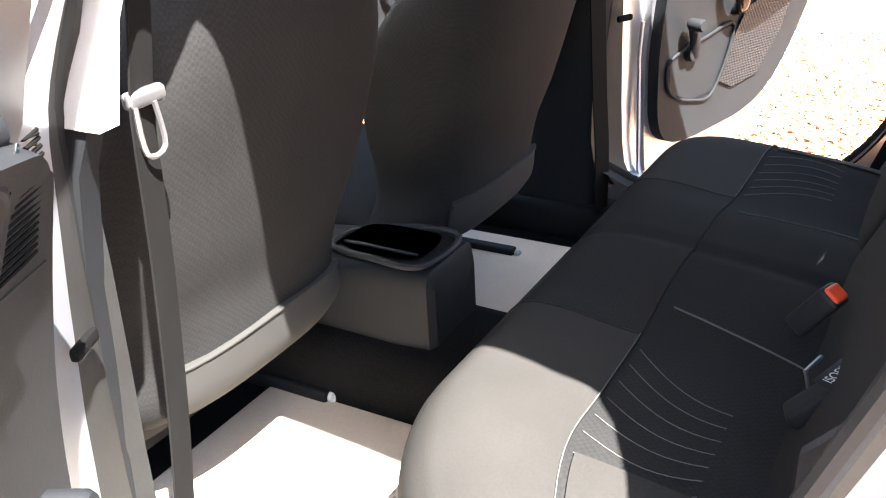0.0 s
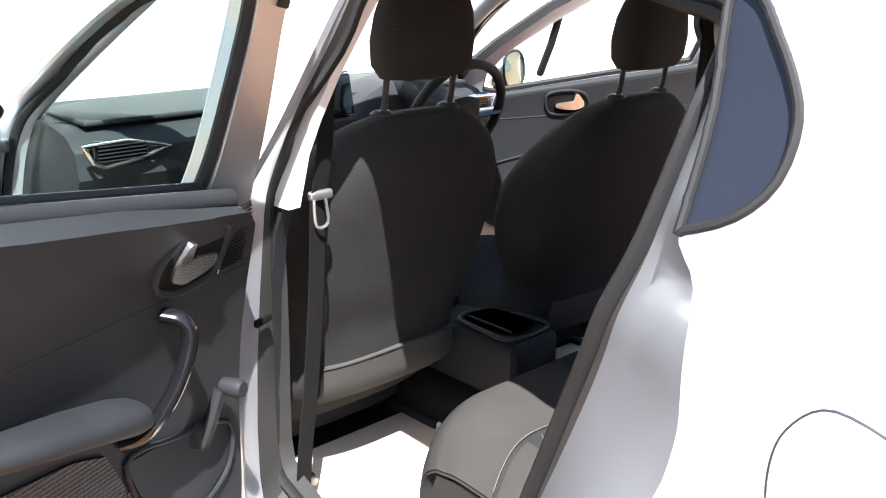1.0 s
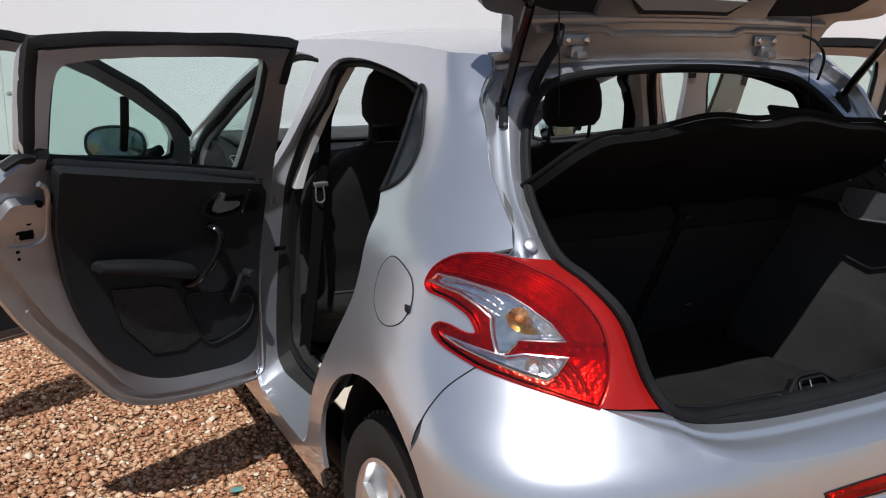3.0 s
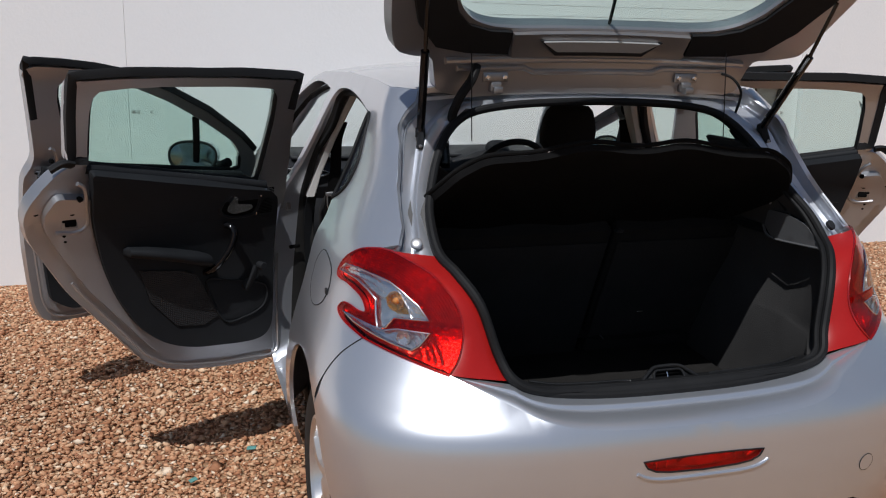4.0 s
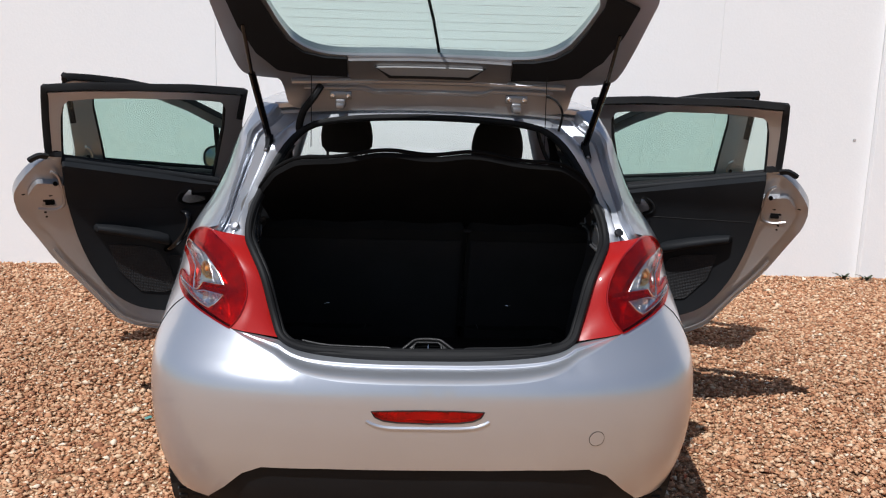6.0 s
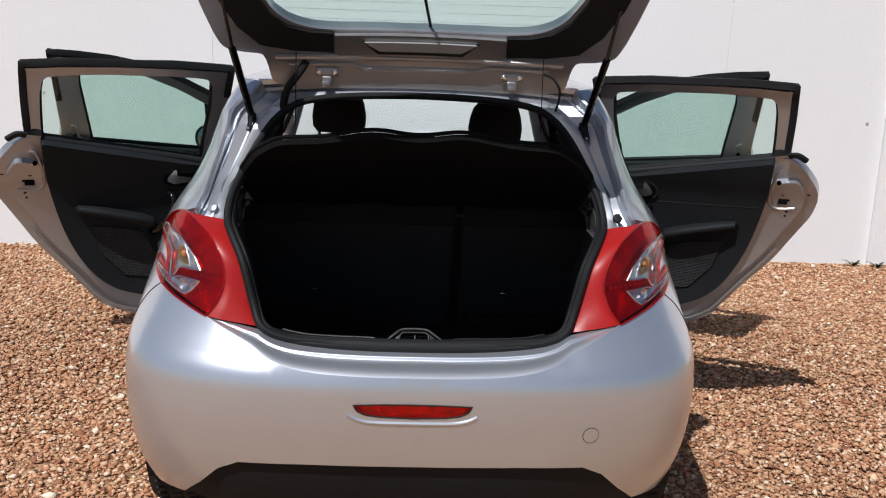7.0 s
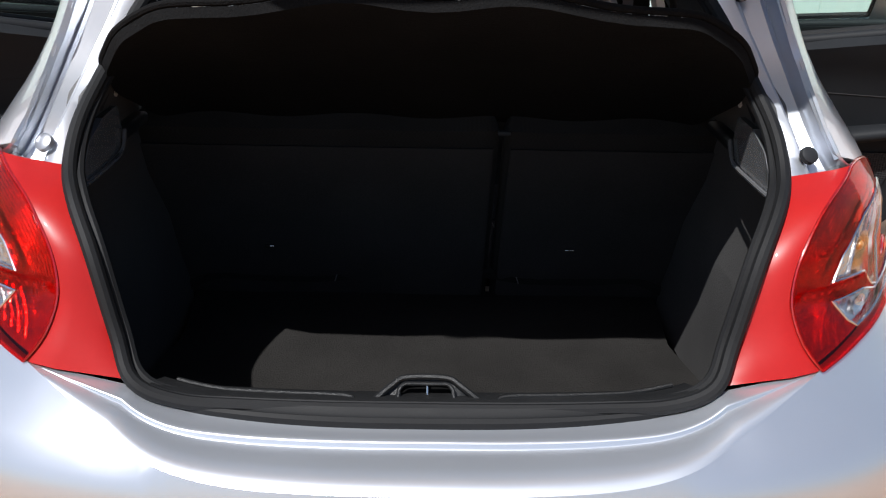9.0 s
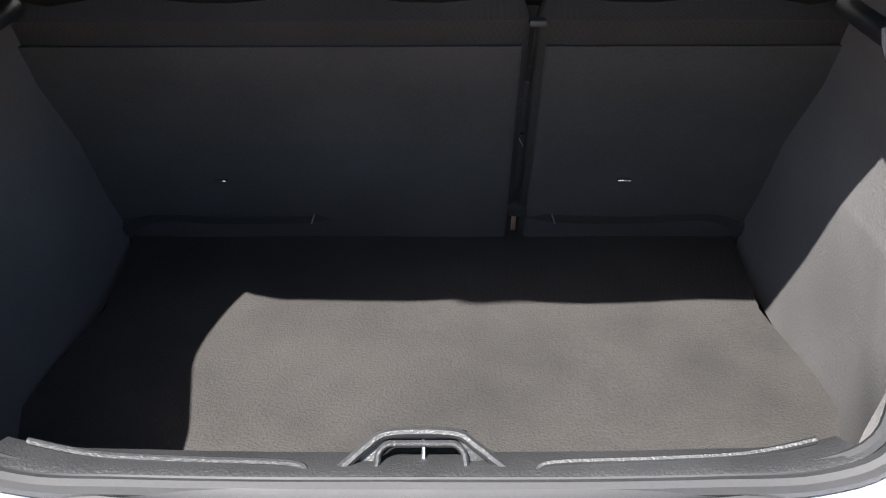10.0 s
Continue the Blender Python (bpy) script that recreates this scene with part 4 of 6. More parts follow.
    for k in range(10):
        x, z = 0.600 + 0.010 * (k % 5) + 0.004 * (k // 5), 0.905 + 0.016 * (k // 5) + 0.007 * (k % 5)
        part("light_cell", moved(rbox((0, 0, 0), (0.004, 0.007, 0.006), 0.0018), on_normal(side * s_x(x - 0.012, z), z, -0.002)), REFLECTOR, lamp)
    part("lamp_gasket", tube([skin(side * s, z, 0.003) for s, z in dense(LAMP, 0.015)], 0.0025, 6, True), DEEP_RED, lamp)

# ---------------------------------------------------------------- tailgate
HINGE = (0.0, 0.735, 1.405)
TG_ANGLE = -88.0
TG_Y = table([(0, 0.01), (0.12, -0.11), (0.2, -0.175), (0.35, -0.285), (0.55, -0.42), (0.65, -0.47), (0.8, -0.53), (0.95, -0.57)])
TG_Z = table([(0, 0.012), (0.12, -0.012), (0.2, -0.05), (0.35, -0.15), (0.55, -0.30), (0.65, -0.375), (0.8, -0.52), (0.95, -0.67)])


def gate(x, v, off=0.0):
    """A point of the shut tailgate's inner face, off metres towards the cabin."""
    n = np.array([TG_Y(v + 0.01) - TG_Y(v - 0.01), TG_Z(v + 0.01) - TG_Z(v - 0.01)])
    n = np.array([-n[1], n[0]]) / (np.linalg.norm(n) + 1e-9)
    k, m = float(np.interp(v, [0.08, 0.15], [0.02, 0.08])), float(np.interp(v, [0.05, 0.15], [0.12, 0.24]))
    return (x, float(TG_Y(v)) + k * x * x + n[0] * off, float(TG_Z(v)) - m * x * x + n[1] * off)


tg_half = [(0.0, 0.0), (0.44, 0.0), (0.475, 0.015), (0.49, 0.08), (0.50, 0.11), (0.565, 0.122), (0.612, 0.152), (0.632, 0.21), (0.648, 0.30), (0.662, 0.42), (0.672, 0.52), (0.62, 0.62), (0.55, 0.72), (0.50, 0.84), (0.43, 0.92), (0.2, 0.945), (0.0, 0.95)]
TG_OUT = rounded(tg_half + [(-x, v) for x, v in tg_half[::-1] if x > 1e-6], 0.03)
gl_half = [(0.0, 0.197), (0.26, 0.20), (0.34, 0.21), (0.40, 0.235), (0.445, 0.28), (0.48, 0.36), (0.51, 0.46), (0.50, 0.51), (0.44, 0.535), (0.0, 0.55)]
TG_GLASS = rounded(gl_half + [(-x, v) for x, v in gl_half[::-1] if x > 1e-6], 0.04)


def gate_patch(outline, holes, off, thick, step=0.035):
    pts, tri, _ = flat_patch(outline, holes, step)
    vv = [gate(x, v, off) for x, v in pts]
    return shell(vv, tri, thick, lambda p: np.array([0, 0.6, -0.8]))


pts, tri, _ = flat_patch(TG_OUT, [TG_GLASS], 0.035)
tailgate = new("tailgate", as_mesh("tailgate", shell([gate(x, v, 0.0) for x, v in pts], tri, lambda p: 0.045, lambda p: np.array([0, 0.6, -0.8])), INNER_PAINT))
tailgate.parent = car
tagged(tailgate, "open silver tailgate with rear window")
tailgate.matrix_basis = pose(*HINGE, TG_ANGLE, 0, 0)
band_half = [(0.275, 0.115), (0.40, 0.125), (0.50, 0.16), (0.56, 0.24), (0.60, 0.36), (0.62, 0.48), (0.52, 0.53), (0.52, 0.46), (0.49, 0.36), (0.455, 0.275), (0.41, 0.228), (0.345, 0.203), (0.275, 0.195)]
for side in (-1, 1):
    part("glass_surround", gate_patch([(side * x, v) for x, v in band_half], (), 0.012, 0.02, 0.03), TRIM, tailgate, "black trim beside the rear window")
part("inner_panel", gate_patch([(-0.265, 0.105), (0.265, 0.105), (0.27, 0.19), (-0.27, 0.19)], (), 0.016, 0.02, 0.03), INNER_PAINT, tailgate)
part("hinge_ridge", tube([gate(x, 0.06 + 0.012 * (abs(x) > 0.2), 0.006) for x in np.linspace(-0.42, 0.42, 30)], 0.008, 8), INNER_PAINT, tailgate)
part("hinge_ridge", tube([gate(x, 0.098, 0.01) for x in np.linspace(-0.46, 0.46, 30)], 0.010, 8), INNER_PAINT, tailgate)
part("brake_light_cover", gate_patch([(-0.13, 0.128), (0.13, 0.128), (0.18, 0.168), (-0.18, 0.168)], (), 0.026, 0.012, 0.03), LIGHT_COVER, tailgate, "pale grey cover of the high brake light")
part("brake_light_slot", gate_patch([(-0.135, 0.114), (0.135, 0.114), (0.187, 0.172), (0.180, 0.172), (0.130, 0.1265), (-0.130, 0.1265), (-0.180, 0.172), (-0.187, 0.172)], (), 0.024, 0.008, 0.03), GREY_TRIM, tailgate)
gp = part("rear_window", gate_patch([(x * 1.03, 0.37 + (v - 0.37) * 1.04) for x, v in TG_GLASS], (), -0.012, 0.004, 0.05), WINDOW, tailgate, "green tinted rear window with heating lines")
gp.visible_shadow = False
for v0 in np.linspace(0.23, 0.53, 9):
    w = float(np.interp(v0, [0.2, 0.235, 0.28, 0.36, 0.5], [0.25, 0.385, 0.43, 0.465, 0.49]))
    part("heating_line", tube([gate(x, v0 + 0.03 * (abs(x) / 0.5) ** 2, -0.010) for x in np.linspace(-w, w, 14)], 0.0005, 4), STEEL, gp)
part("wiper", tube([gate(0.03, 0.20, -0.024), gate(0.005, 0.34, -0.026), gate(-0.03, 0.50, -0.03)], 0.005, 6), RUBBER, tailgate, "black rear wiper")
for x in (-0.30, 0.30):
    hg = part("hinge", join(rbox((x, -0.008, 0.0), (0.035, 0.03, 0.05), 0.006), rbox((x, -0.035, -0.012), (0.075, 0.028, 0.008), 0.003), rbox((x, 0.0, -0.03), (0.028, 0.02, 0.03), 0.004)), STEEL, tailgate, "steel tailgate hinge")
    for dx in (-0.026, 0.026):
        part("bolt", loft([oval((x + dx, -0.035, -0.016 - h), r, r, 2, 8) for h, r in ((0, 0.008), (0.006, 0.008), (0.008, 0.005))]), CHROME, hg)
inv = tailgate.matrix_basis.inverted()
for side in (-1, 1):
    foot, head = Vector((side * 0.533, 0.658, 1.293)), Vector((side * 0.563, 0.506, 1.510))
    far = Vector((side * 0.577, 0.432, 1.655))
    st = part("gas_strut", tube([foot, foot.lerp(head, 0.5), head], 0.0115, 10), GLOSS, car, "black gas strut holding the tailgate")
    part("strut_rod", tube([head, far], 0.0055, 8), GLOSS, st)
    part("strut_socket", loft([oval(tuple(foot + Vector((0, 0, h))), r, r, 2, 12) for h, r in ((-0.016, 0.008), (-0.012, 0.014), (0.012, 0.014), (0.016, 0.008))]), RUBBER, st)
    brk = part("strut_bracket", tube([foot + Vector((0, -0.006, 0.012)), foot + Vector((side * 0.003, -0.014, -0.014)), foot + Vector((side * 0.008, -0.024, -0.040))], 0.012, 8, rx=0.007), TRIM, st, "black bracket at the strut's foot")
    part("bolt", loft([oval((foot.x + side * 0.007, foot.y - 0.030 - h, foot.z - 0.034), r, r, 2, 8, "xz") for h, r in ((0, 0.005), (0.004, 0.005), (0.005, 0.003))]), STEEL, brk)
    part("wiring_boot" if side < 0 else "washer_hose", tube(curve([(side * 0.436, 0.692, 1.315), (side * 0.434, 0.682, 1.345), (side * 0.418, 0.668, 1.39), (side * 0.385, 0.672, 1.435), (side * 0.365, 0.695, 1.47)] if side < 0 else [(0.44, 0.66, 1.34), (0.45, 0.655, 1.40), (0.43, 0.67, 1.44), (0.40, 0.69, 1.455)], 6), 0.013 if side < 0 else 0.004, 8), RUBBER, car)
    part("shelf_cord", tube([(side * 0.392, 0.64, 1.27), (side * 0.392, 0.66, 1.52)], 0.0016, 5), RUBBER, car, "thin black shelf cord")


# ---------------------------------------------------------------- wheels
def wheel_at(y, side):
    w = new("wheel", as_mesh("wheel", lathe([(0.02, -0.06), (0.19, -0.07), (0.2, 0.05), (0.2, -0.07)], 32), STEEL))
    w.parent = car
    tagged(w, "alloy wheel with black tyre")
    w.matrix_basis = pose(side * TRACK, y, TIRE_R - 0.004, 0, 0, 0 if side > 0 else 180)
    tyre = lathe([(0.195, -0.085), (0.215, -0.092), (0.255, -0.096), (0.288, -0.085), (0.301, -0.06), (TIRE_R, -0.03), (TIRE_R, 0.03), (0.301, 0.06), (0.288, 0.085), (0.255, 0.096), (0.215, 0.092), (0.195, 0.085)], 56)
    part("tyre", tyre, TYRE, w, "black rubber tyre")
    tread = join(*[moved(rbox((dx, 0, TIRE_R - 0.001), (0.03, 0.018, 0.010), 0.002), pose(0, 0, 0, 360 * k / 60, 0, 0)) for k in range(60) for dx in (-0.045, 0.0, 0.045)])
    part("tread", tread, TYRE, w)
    part("rim", lathe([(0.200, -0.08), (0.204, 0.06), (0.202, 0.088), (0.192, 0.090), (0.184, 0.078), (0.180, 0.02), (0.17, -0.02)], 56), ALLOY, w, "silver alloy rim")
    for k in range(5):
        a = 72 * k
        for d in (-9, 9):
            sp = sweep(curve([(0.060, 0, 0.045), (0.072, 0.012 * np.sign(d), 0.11), (0.072, 0.03 * np.sign(d), 0.187)], 5), [(-0.014, -0.010), (0.014, -0.010), (0.011, 0.008), (-0.011, 0.008)], up=(1, 0, 0))
            part("spoke", moved(sp, pose(0, 0, 0, a + d * 0.6, 0, 0)), ALLOY, w)
    part("hub_cap", lathe([(0.0, 0.082), (0.022, 0.081), (0.030, 0.076), (0.055, 0.070), (0.062, 0.055), (0.06, 0.0)], 24), ALLOY, w)
    return w


first = wheel_at(REAR_AXLE, -1)
for y, side in ((REAR_AXLE, 1), (FRONT_AXLE, -1), (FRONT_AXLE, 1)):
    copy_thing(first, pose(side * TRACK, y, TIRE_R - 0.004, 17 * side, 0, 0 if side > 0 else 180))
for c in (ARCH, ARCH_F):
    for side in (-1, 1):
        liner = [[(side * x, y, z) for y, z in arc_points((c[0], c[1], c[2] + 0.004), -25, 205, 24)] for x in (0.605, 0.70, 0.805)]
        v, f = loft(liner, caps=False, closed=False)
        part("wheel_arch_liner", shell(v, f, 0.01, lambda p, c=c: np.array([0, p[1] - c[0], p[2] - c[1]])), RUBBER, car, "black wheel arch liner")


# ---------------------------------------------------------------- doors
def grille_material():
    m = surface("speaker_grille", (0.011, 0.0115, 0.013), 0.5, vary=0.15, spec=0.3)
    n, l = m.node_tree.nodes, m.node_tree.links
    tc, vo, bp = n.new("ShaderNodeTexCoord"), n.new("ShaderNodeTexVoronoi"), n.new("ShaderNodeBump")
    vo.inputs["Scale"].default_value, vo.inputs["Randomness"].default_value = 150.0, 0.0
    bp.inputs["Strength"].default_value, bp.inputs["Distance"].default_value = 1.0, 0.004
    l.new(tc.outputs["Object"], vo.inputs["Vector"])
    l.new(vo.outputs["Distance"], bp.inputs["Height"])
    l.new(bp.outputs[0], n["Principled BSDF"].inputs["Normal"])
    return m


GRILLE = grille_material()
# the dull teal reflection is put into the mirror's colour and blur
MIRROR = surface("mirror_dimmed_teal", (0.30, 0.33, 0.34), 0.22, 1.0, vary=0.06, rough_vary=0.04)


def ya(hy, pts):
    """(a, z) points, a metres behind the hinge, as (y, z)."""
    return [(hy - a, z) for a, z in pts]


def make_door(side, hx, hy, angle, outline, window, trim, belt, rear):
    def local(geo):
        """In the door's own axes; the window frame stands more upright than the body's flank."""
        return [(p[0] - side * hx + side * 0.075 * min(max((p[2] - 1.0) / 0.42, 0), 1), p[1] - hy, p[2]) for p in geo[0]], geo[1]

    def thick(p):
        b = float(np.interp(hy - p[1], belt[0], belt[1]))
        return float(np.interp(p[2] - b, [-0.02, 0.03], [0.046, 0.042]))

    def on(a, z, dn=0.0):
        """A place on the trim, dn metres into the cabin, for the right side."""
        y = hy - a
        return (skin(s_y(y, min(z, 1.0)), min(z, 1.0))[0] - 0.112 - dn - hx, -a, z)

    whole, hole, card_line = rounded(outline, 0.045), rounded(window, 0.012), rounded(trim, 0.03)
    pts, tri, _ = flat_patch(flank_loop(ya(hy, whole)), [flank_loop(ya(hy, hole))], 0.035)
    geo = local(shell([skin(side * s, z) for s, z in pts], tri, thick, out_of_car))
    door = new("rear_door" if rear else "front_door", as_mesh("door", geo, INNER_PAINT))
    door.parent = car
    tagged(door, "wide open silver %s door with black inner trim" % ("rear" if rear else "front"))
    door.matrix_basis = pose(side * hx, hy, 0, 0, 0, side * angle)
    # the pressed inner panel stands proud of the flange
    low_edge = [q for q in whole if q[1] < np.interp(q[0], belt[0], belt[1]) - 0.045]
    cut = max(range(len(low_edge)), key=lambda i: np.linalg.norm(np.subtract(low_edge[i], low_edge[i - 1])))
    low_edge = np.array(low_edge[cut:] + low_edge[:cut])
    along = np.gradient(low_edge, axis=0)
    inward = np.stack([-along[:, 1], along[:, 0]], 1) / (np.linalg.norm(along, axis=1)[:, None] + 1e-9)
    if ((np.mean(low_edge, axis=0) - low_edge) * inward).sum() < 0:
        inward = -inward
    inset = low_edge + inward * 0.048
    inset[:, 1] = np.minimum(inset[:, 1], np.interp(inset[:, 0], belt[0], belt[1]) - 0.03)
    press_line = rounded([tuple(q) for q in inset[::4]], 0.02, 4)
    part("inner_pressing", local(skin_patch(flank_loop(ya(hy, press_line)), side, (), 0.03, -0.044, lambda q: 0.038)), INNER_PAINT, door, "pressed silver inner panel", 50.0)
    skin_geo = local(skin_patch(flank_loop(ya(hy, whole)), side, [flank_loop(ya(hy, hole))], 0.035, 0.003, 0.002))
    part("outer_skin", skin_geo, PAINT, door)
    wmid = np.mean(window, axis=0)
    big = [tuple(wmid + (np.array(p) - wmid) * 1.04) for p in window]
    g = part("door_window", local(skin_patch(flank_loop(ya(hy, big)), side, (), 0.06, -0.018, 0.004)), WINDOW, door, "green tinted door window")
    g.visible_shadow = False
    wl = dense(flank_loop(ya(hy, hole)), 0.03)
    part("window_seal", local(tube([skin(side * s, z, -0.032) for s, z in wl], 0.010, 8, True)), RUBBER, door, "black rubber window seal")
    # black weatherstrip along the frame's outer edge
    lim = 1.13 if rear else 1.0
    k0 = next(i for i in range(len(outline)) if outline[i][1] < lim)
    turned = outline[k0:] + outline[:k0]
    top = [p for p in turned if p[1] > lim]
    top = dense(top[: len(top) - (0 if rear else 1)], 0.03)[: -int(np.ceil(np.linalg.norm(np.subtract(top[0], top[len(top) - (1 if rear else 2)])) / 0.03))]
    strip = []
    for a, z in top:
        d = np.array(wmid) - (a, z)
        a, z = np.array((a, z)) + d / np.linalg.norm(d) * 0.012
        strip.append(skin(side * s_y(hy - a, z), z, -0.037))
    part("weatherstrip", local(sweep(np.array(strip), [(-0.014, -0.016), (0.012, -0.016), (0.014, 0.012), (0.004, 0.016), (-0.014, 0.014)], up=(1, 0, 0))), RUBBER, door, "black rubber weatherstrip on the frame")
    card = part("door_card", local(skin_patch(flank_loop(ya(hy, card_line)), side, (), 0.035, -0.078, 0.034)), TRIM, door, "black grained plastic door card")
    k = 1.0 if rear else 1.18
    sh = 0.0 if rear else 0.12
    zo = 0.0 if rear else -0.085
    # belt-line roll at the top of the card
    line = [on(a, float(np.interp(a, belt[0], belt[1])) - 0.012, -0.016) for a in np.linspace(trim[-1][0] + 0.005, trim[0][0] - 0.005, 14)]
    part("belt_roll", sided(tube(line, 0.016, 12, rx=0.014), side), TRIM, door)
    # armrest
    arm = [oval(on(a * k + sh, z + zo, d), r, h, 2.4, 20, "xz") for a, z, r, h, d in ((0.64, 0.850, 0.008, 0.010, 0.0), (0.628, 0.849, 0.028, 0.017, 0.010), (0.56, 0.838, 0.042, 0.020, 0.016), (0.46, 0.816, 0.048, 0.022, 0.02), (0.38, 0.794, 0.046, 0.024, 0.02), (0.345, 0.782, 0.036, 0.022, 0.016), (0.335, 0.778, 0.012, 0.010, 0.01))]
    part("armrest", sided(loft(arm), side), TRIM, door, "black padded armrest")
    # pull handle
    grip = curve([on(a * k + sh, z + zo, d) for a, z, d in ((0.278, 0.900, 0.0), (0.266, 0.892, 0.026), (0.262, 0.868, 0.038), (0.275, 0.825, 0.042), (0.303, 0.782, 0.040), (0.332, 0.748, 0.026), (0.346, 0.734, 0.0))], 6)
    pull = part("pull_handle", sided(tube(grip, 0.012, 12, rx=0.017), side), GLOSS, door, "curved gloss black pull handle")
    edge = grip + (-0.012, 0, 0.006)
    part("chrome_edge", sided(tube(edge[10:-10], 0.001, 6), side), CHROME, pull)
    # release lever over its recess, a flat black sheet for the hollow's shade
    c0 = sh * 1.1
    bez = curve([(0.306, 0.950), (0.292, 0.992), (0.25, 1.012), (0.178, 1.008), (0.160, 0.985), (0.170, 0.940), (0.20, 0.926), (0.265, 0.927)], 5, True)
    bz = part("lever_bezel", sided(tube([on(a * k + c0, z + zo, 0.003) for a, z in bez], 0.0055, 8, True), side), TRIM, door, "raised black bezel round the release lever")
    rp, rt, _ = flat_patch([(a * k + c0, z + zo) for a, z in bez], (), 0.02)
    part("lever_recess", sided(shell([on(a, z, 0.003) for a, z in rp], rt, 0.003, lambda p: np.array([-1.0, 0, 0])), side), VOID, bz)
    blade = rounded([(0.288, 0.952), (0.284, 0.972), (0.262, 1.000), (0.252, 1.000), (0.250, 0.975), (0.192, 0.968), (0.190, 0.953), (0.215, 0.945), (0.26, 0.940)], 0.007)
    bp, bt, _ = flat_patch([(a * k + c0, z + zo) for a, z in blade], (), 0.012)
    part("release_lever", sided(shell([on(a, z, 0.016 + 0.10 * max(0.0, z - zo - 0.975)) for a, z in bp], bt, 0.012, lambda p: np.array([-1.0, 0, 0])), side), CHROME, door, "satin chrome release lever")
    if rear:
        for q in range(17):
            z = 0.930 + 0.0056 * q
            part("trim_rib", sided(tube([on(0.157 - 0.0002 * q * q, z, 0.002), on(0.125, z + 0.001, 0.0022), on(0.104, z + 0.002, 0.001)], 0.0017, 5), side), VOID, door)
        part("trim_line", sided(tube(curve([on(0.166, 0.926, 0.004), on(0.164, 0.96, 0.004), on(0.155, 0.995, 0.004), on(0.135, 1.022, 0.004)], 4), 0.0012, 5), side), CHROME, door)
    part("card_seam", sided(tube([on(a, 0.917 + zo + 0.02 * (a - 0.1), 0.0) for a in np.linspace(0.09, trim[0][0] - 0.05, 16)], 0.0025, 6), side), RUBBER, door)
    if rear:
        wb, wk = on(0.186, 0.668, 0.014), on(0.150, 0.738, 0.022)
        win = part("window_winder", sided(join(tube(curve([on(0.19, 0.655, 0.012), on(0.178, 0.69, 0.02), on(0.16, 0.735, 0.022)], 5), 0.010, 10, rx=0.014)), side), TRIM, door, "black window winder")
        part("winder_knob", sided(moved(lathe([(0.0, -0.036), (0.012, -0.036), (0.015, -0.03), (0.014, 0.0), (0.008, 0.006)], 18), Matrix.Translation(wk)), side), TRIM, win)
        part("winder_boss", sided(moved(lathe([(0.0, -0.02), (0.02, -0.018), (0.024, 0.004)], 18), Matrix.Translation(on(0.186, 0.665, 0.0))), side), TRIM, win)
    # loudspeaker grille and pocket
    gr = [(a * k + sh, z) for a, z in ((0.585, 0.775), (0.44, 0.755), (0.385, 0.735), (0.36, 0.69), (0.305, 0.57), (0.36, 0.545), (0.46, 0.56), (0.55, 0.66))]
    gpts, gtri, _ = flat_patch(gr, (), 0.03)
    part("speaker_grille", sided(shell([on(a, z, 0.006) for a, z in gpts], gtri, 0.008, lambda p: np.array([-1.0, 0, 0])), side), GRILLE, door, "black perforated speaker grille")
    pk = [(a, z) for a, z in ((0.345, 0.70), (0.24, 0.69), (0.115, 0.655), (0.12, 0.58), (0.20, 0.545), (0.285, 0.55))]
    rimp = curve([on(a, z, 0.004) for a, z in pk], 5, True)
    part("door_pocket", sided(join(tube(rimp, 0.004, 8, True)), side), TRIM, door)
    ppts, ptri, _ = flat_patch(pk, (), 0.03)
    part("pocket_floor", sided(shell([on(a, z, 0.002) for a, z in ppts], ptri, 0.004, lambda p: np.array([-1.0, 0, 0])), side), TRIM, door)
    # lock and drain holes on the closing edge, black discs for their dark insides
    ae = 0.80 if rear else 1.03

    def puck(a, z, r, h, mat, name, base=0.082):
        x = skin(s_y(hy - a, z), z)[0] - base - hx
        return part(name, sided(moved(lathe([(0.0, -h), (r * 0.75, -h), (r, -h * 0.5), (r, 0.012)], 20), Matrix.Translation((x, -a, z))), side), mat, door)

    for a, z, r in ((ae - 0.022, 1.040, 0.009), (ae - 0.003, 0.998, 0.011), (ae + 0.030, 0.992, 0.005), (ae + 0.018, 0.922, 0.006), (ae + 0.014, 0.902, 0.005)):
        puck(a, z, r, 0.002, VOID, "bolt_hole")
    x = skin(s_y(hy - ae, 0.965), 0.965)[0] - 0.083 - hx
    latch = part("door_latch", sided(join(rbox((x, -ae, 0.963), (0.012, 0.036, 0.024), 0.004), rbox((x, -ae - 0.016, 0.971), (0.010, 0.022, 0.012), 0.003)), side), VOID, door, "black door latch")
    part("latch_plate", sided(rbox((x + 0.004, -ae - 0.003, 0.972), (0.010, 0.052, 0.056), 0.004), side), STEEL, latch)
    if rear:
        puck(ae + 0.096, 1.005, 0.014, 0.004, RUBBER, "rubber_plug", 0.045)
        strip = [(skin(s_y(hy - a, z), z)[0] - 0.060 - hx + 0.02, -a, z) for a, z in ((0.805, 1.152), (0.835, 1.156), (0.868, 1.138))]
        part("edge_seal", sided(tube(curve(strip, 4), 0.012, 8, rx=0.03), side), RUBBER, door)
    press = [(skin(s_y(hy - a, z), z)[0] - 0.082 - hx, -a, z) for a, z in curve([(ae + 0.045, 0.935), (ae - 0.020, 0.930), (ae - 0.052, 0.955), (ae - 0.045, 1.02), (ae - 0.030, 1.075), (ae - 0.005, 1.095)], 6)]
    part("edge_crease", sided(tube(press, 0.007, 8), side), INNER_PAINT, door)
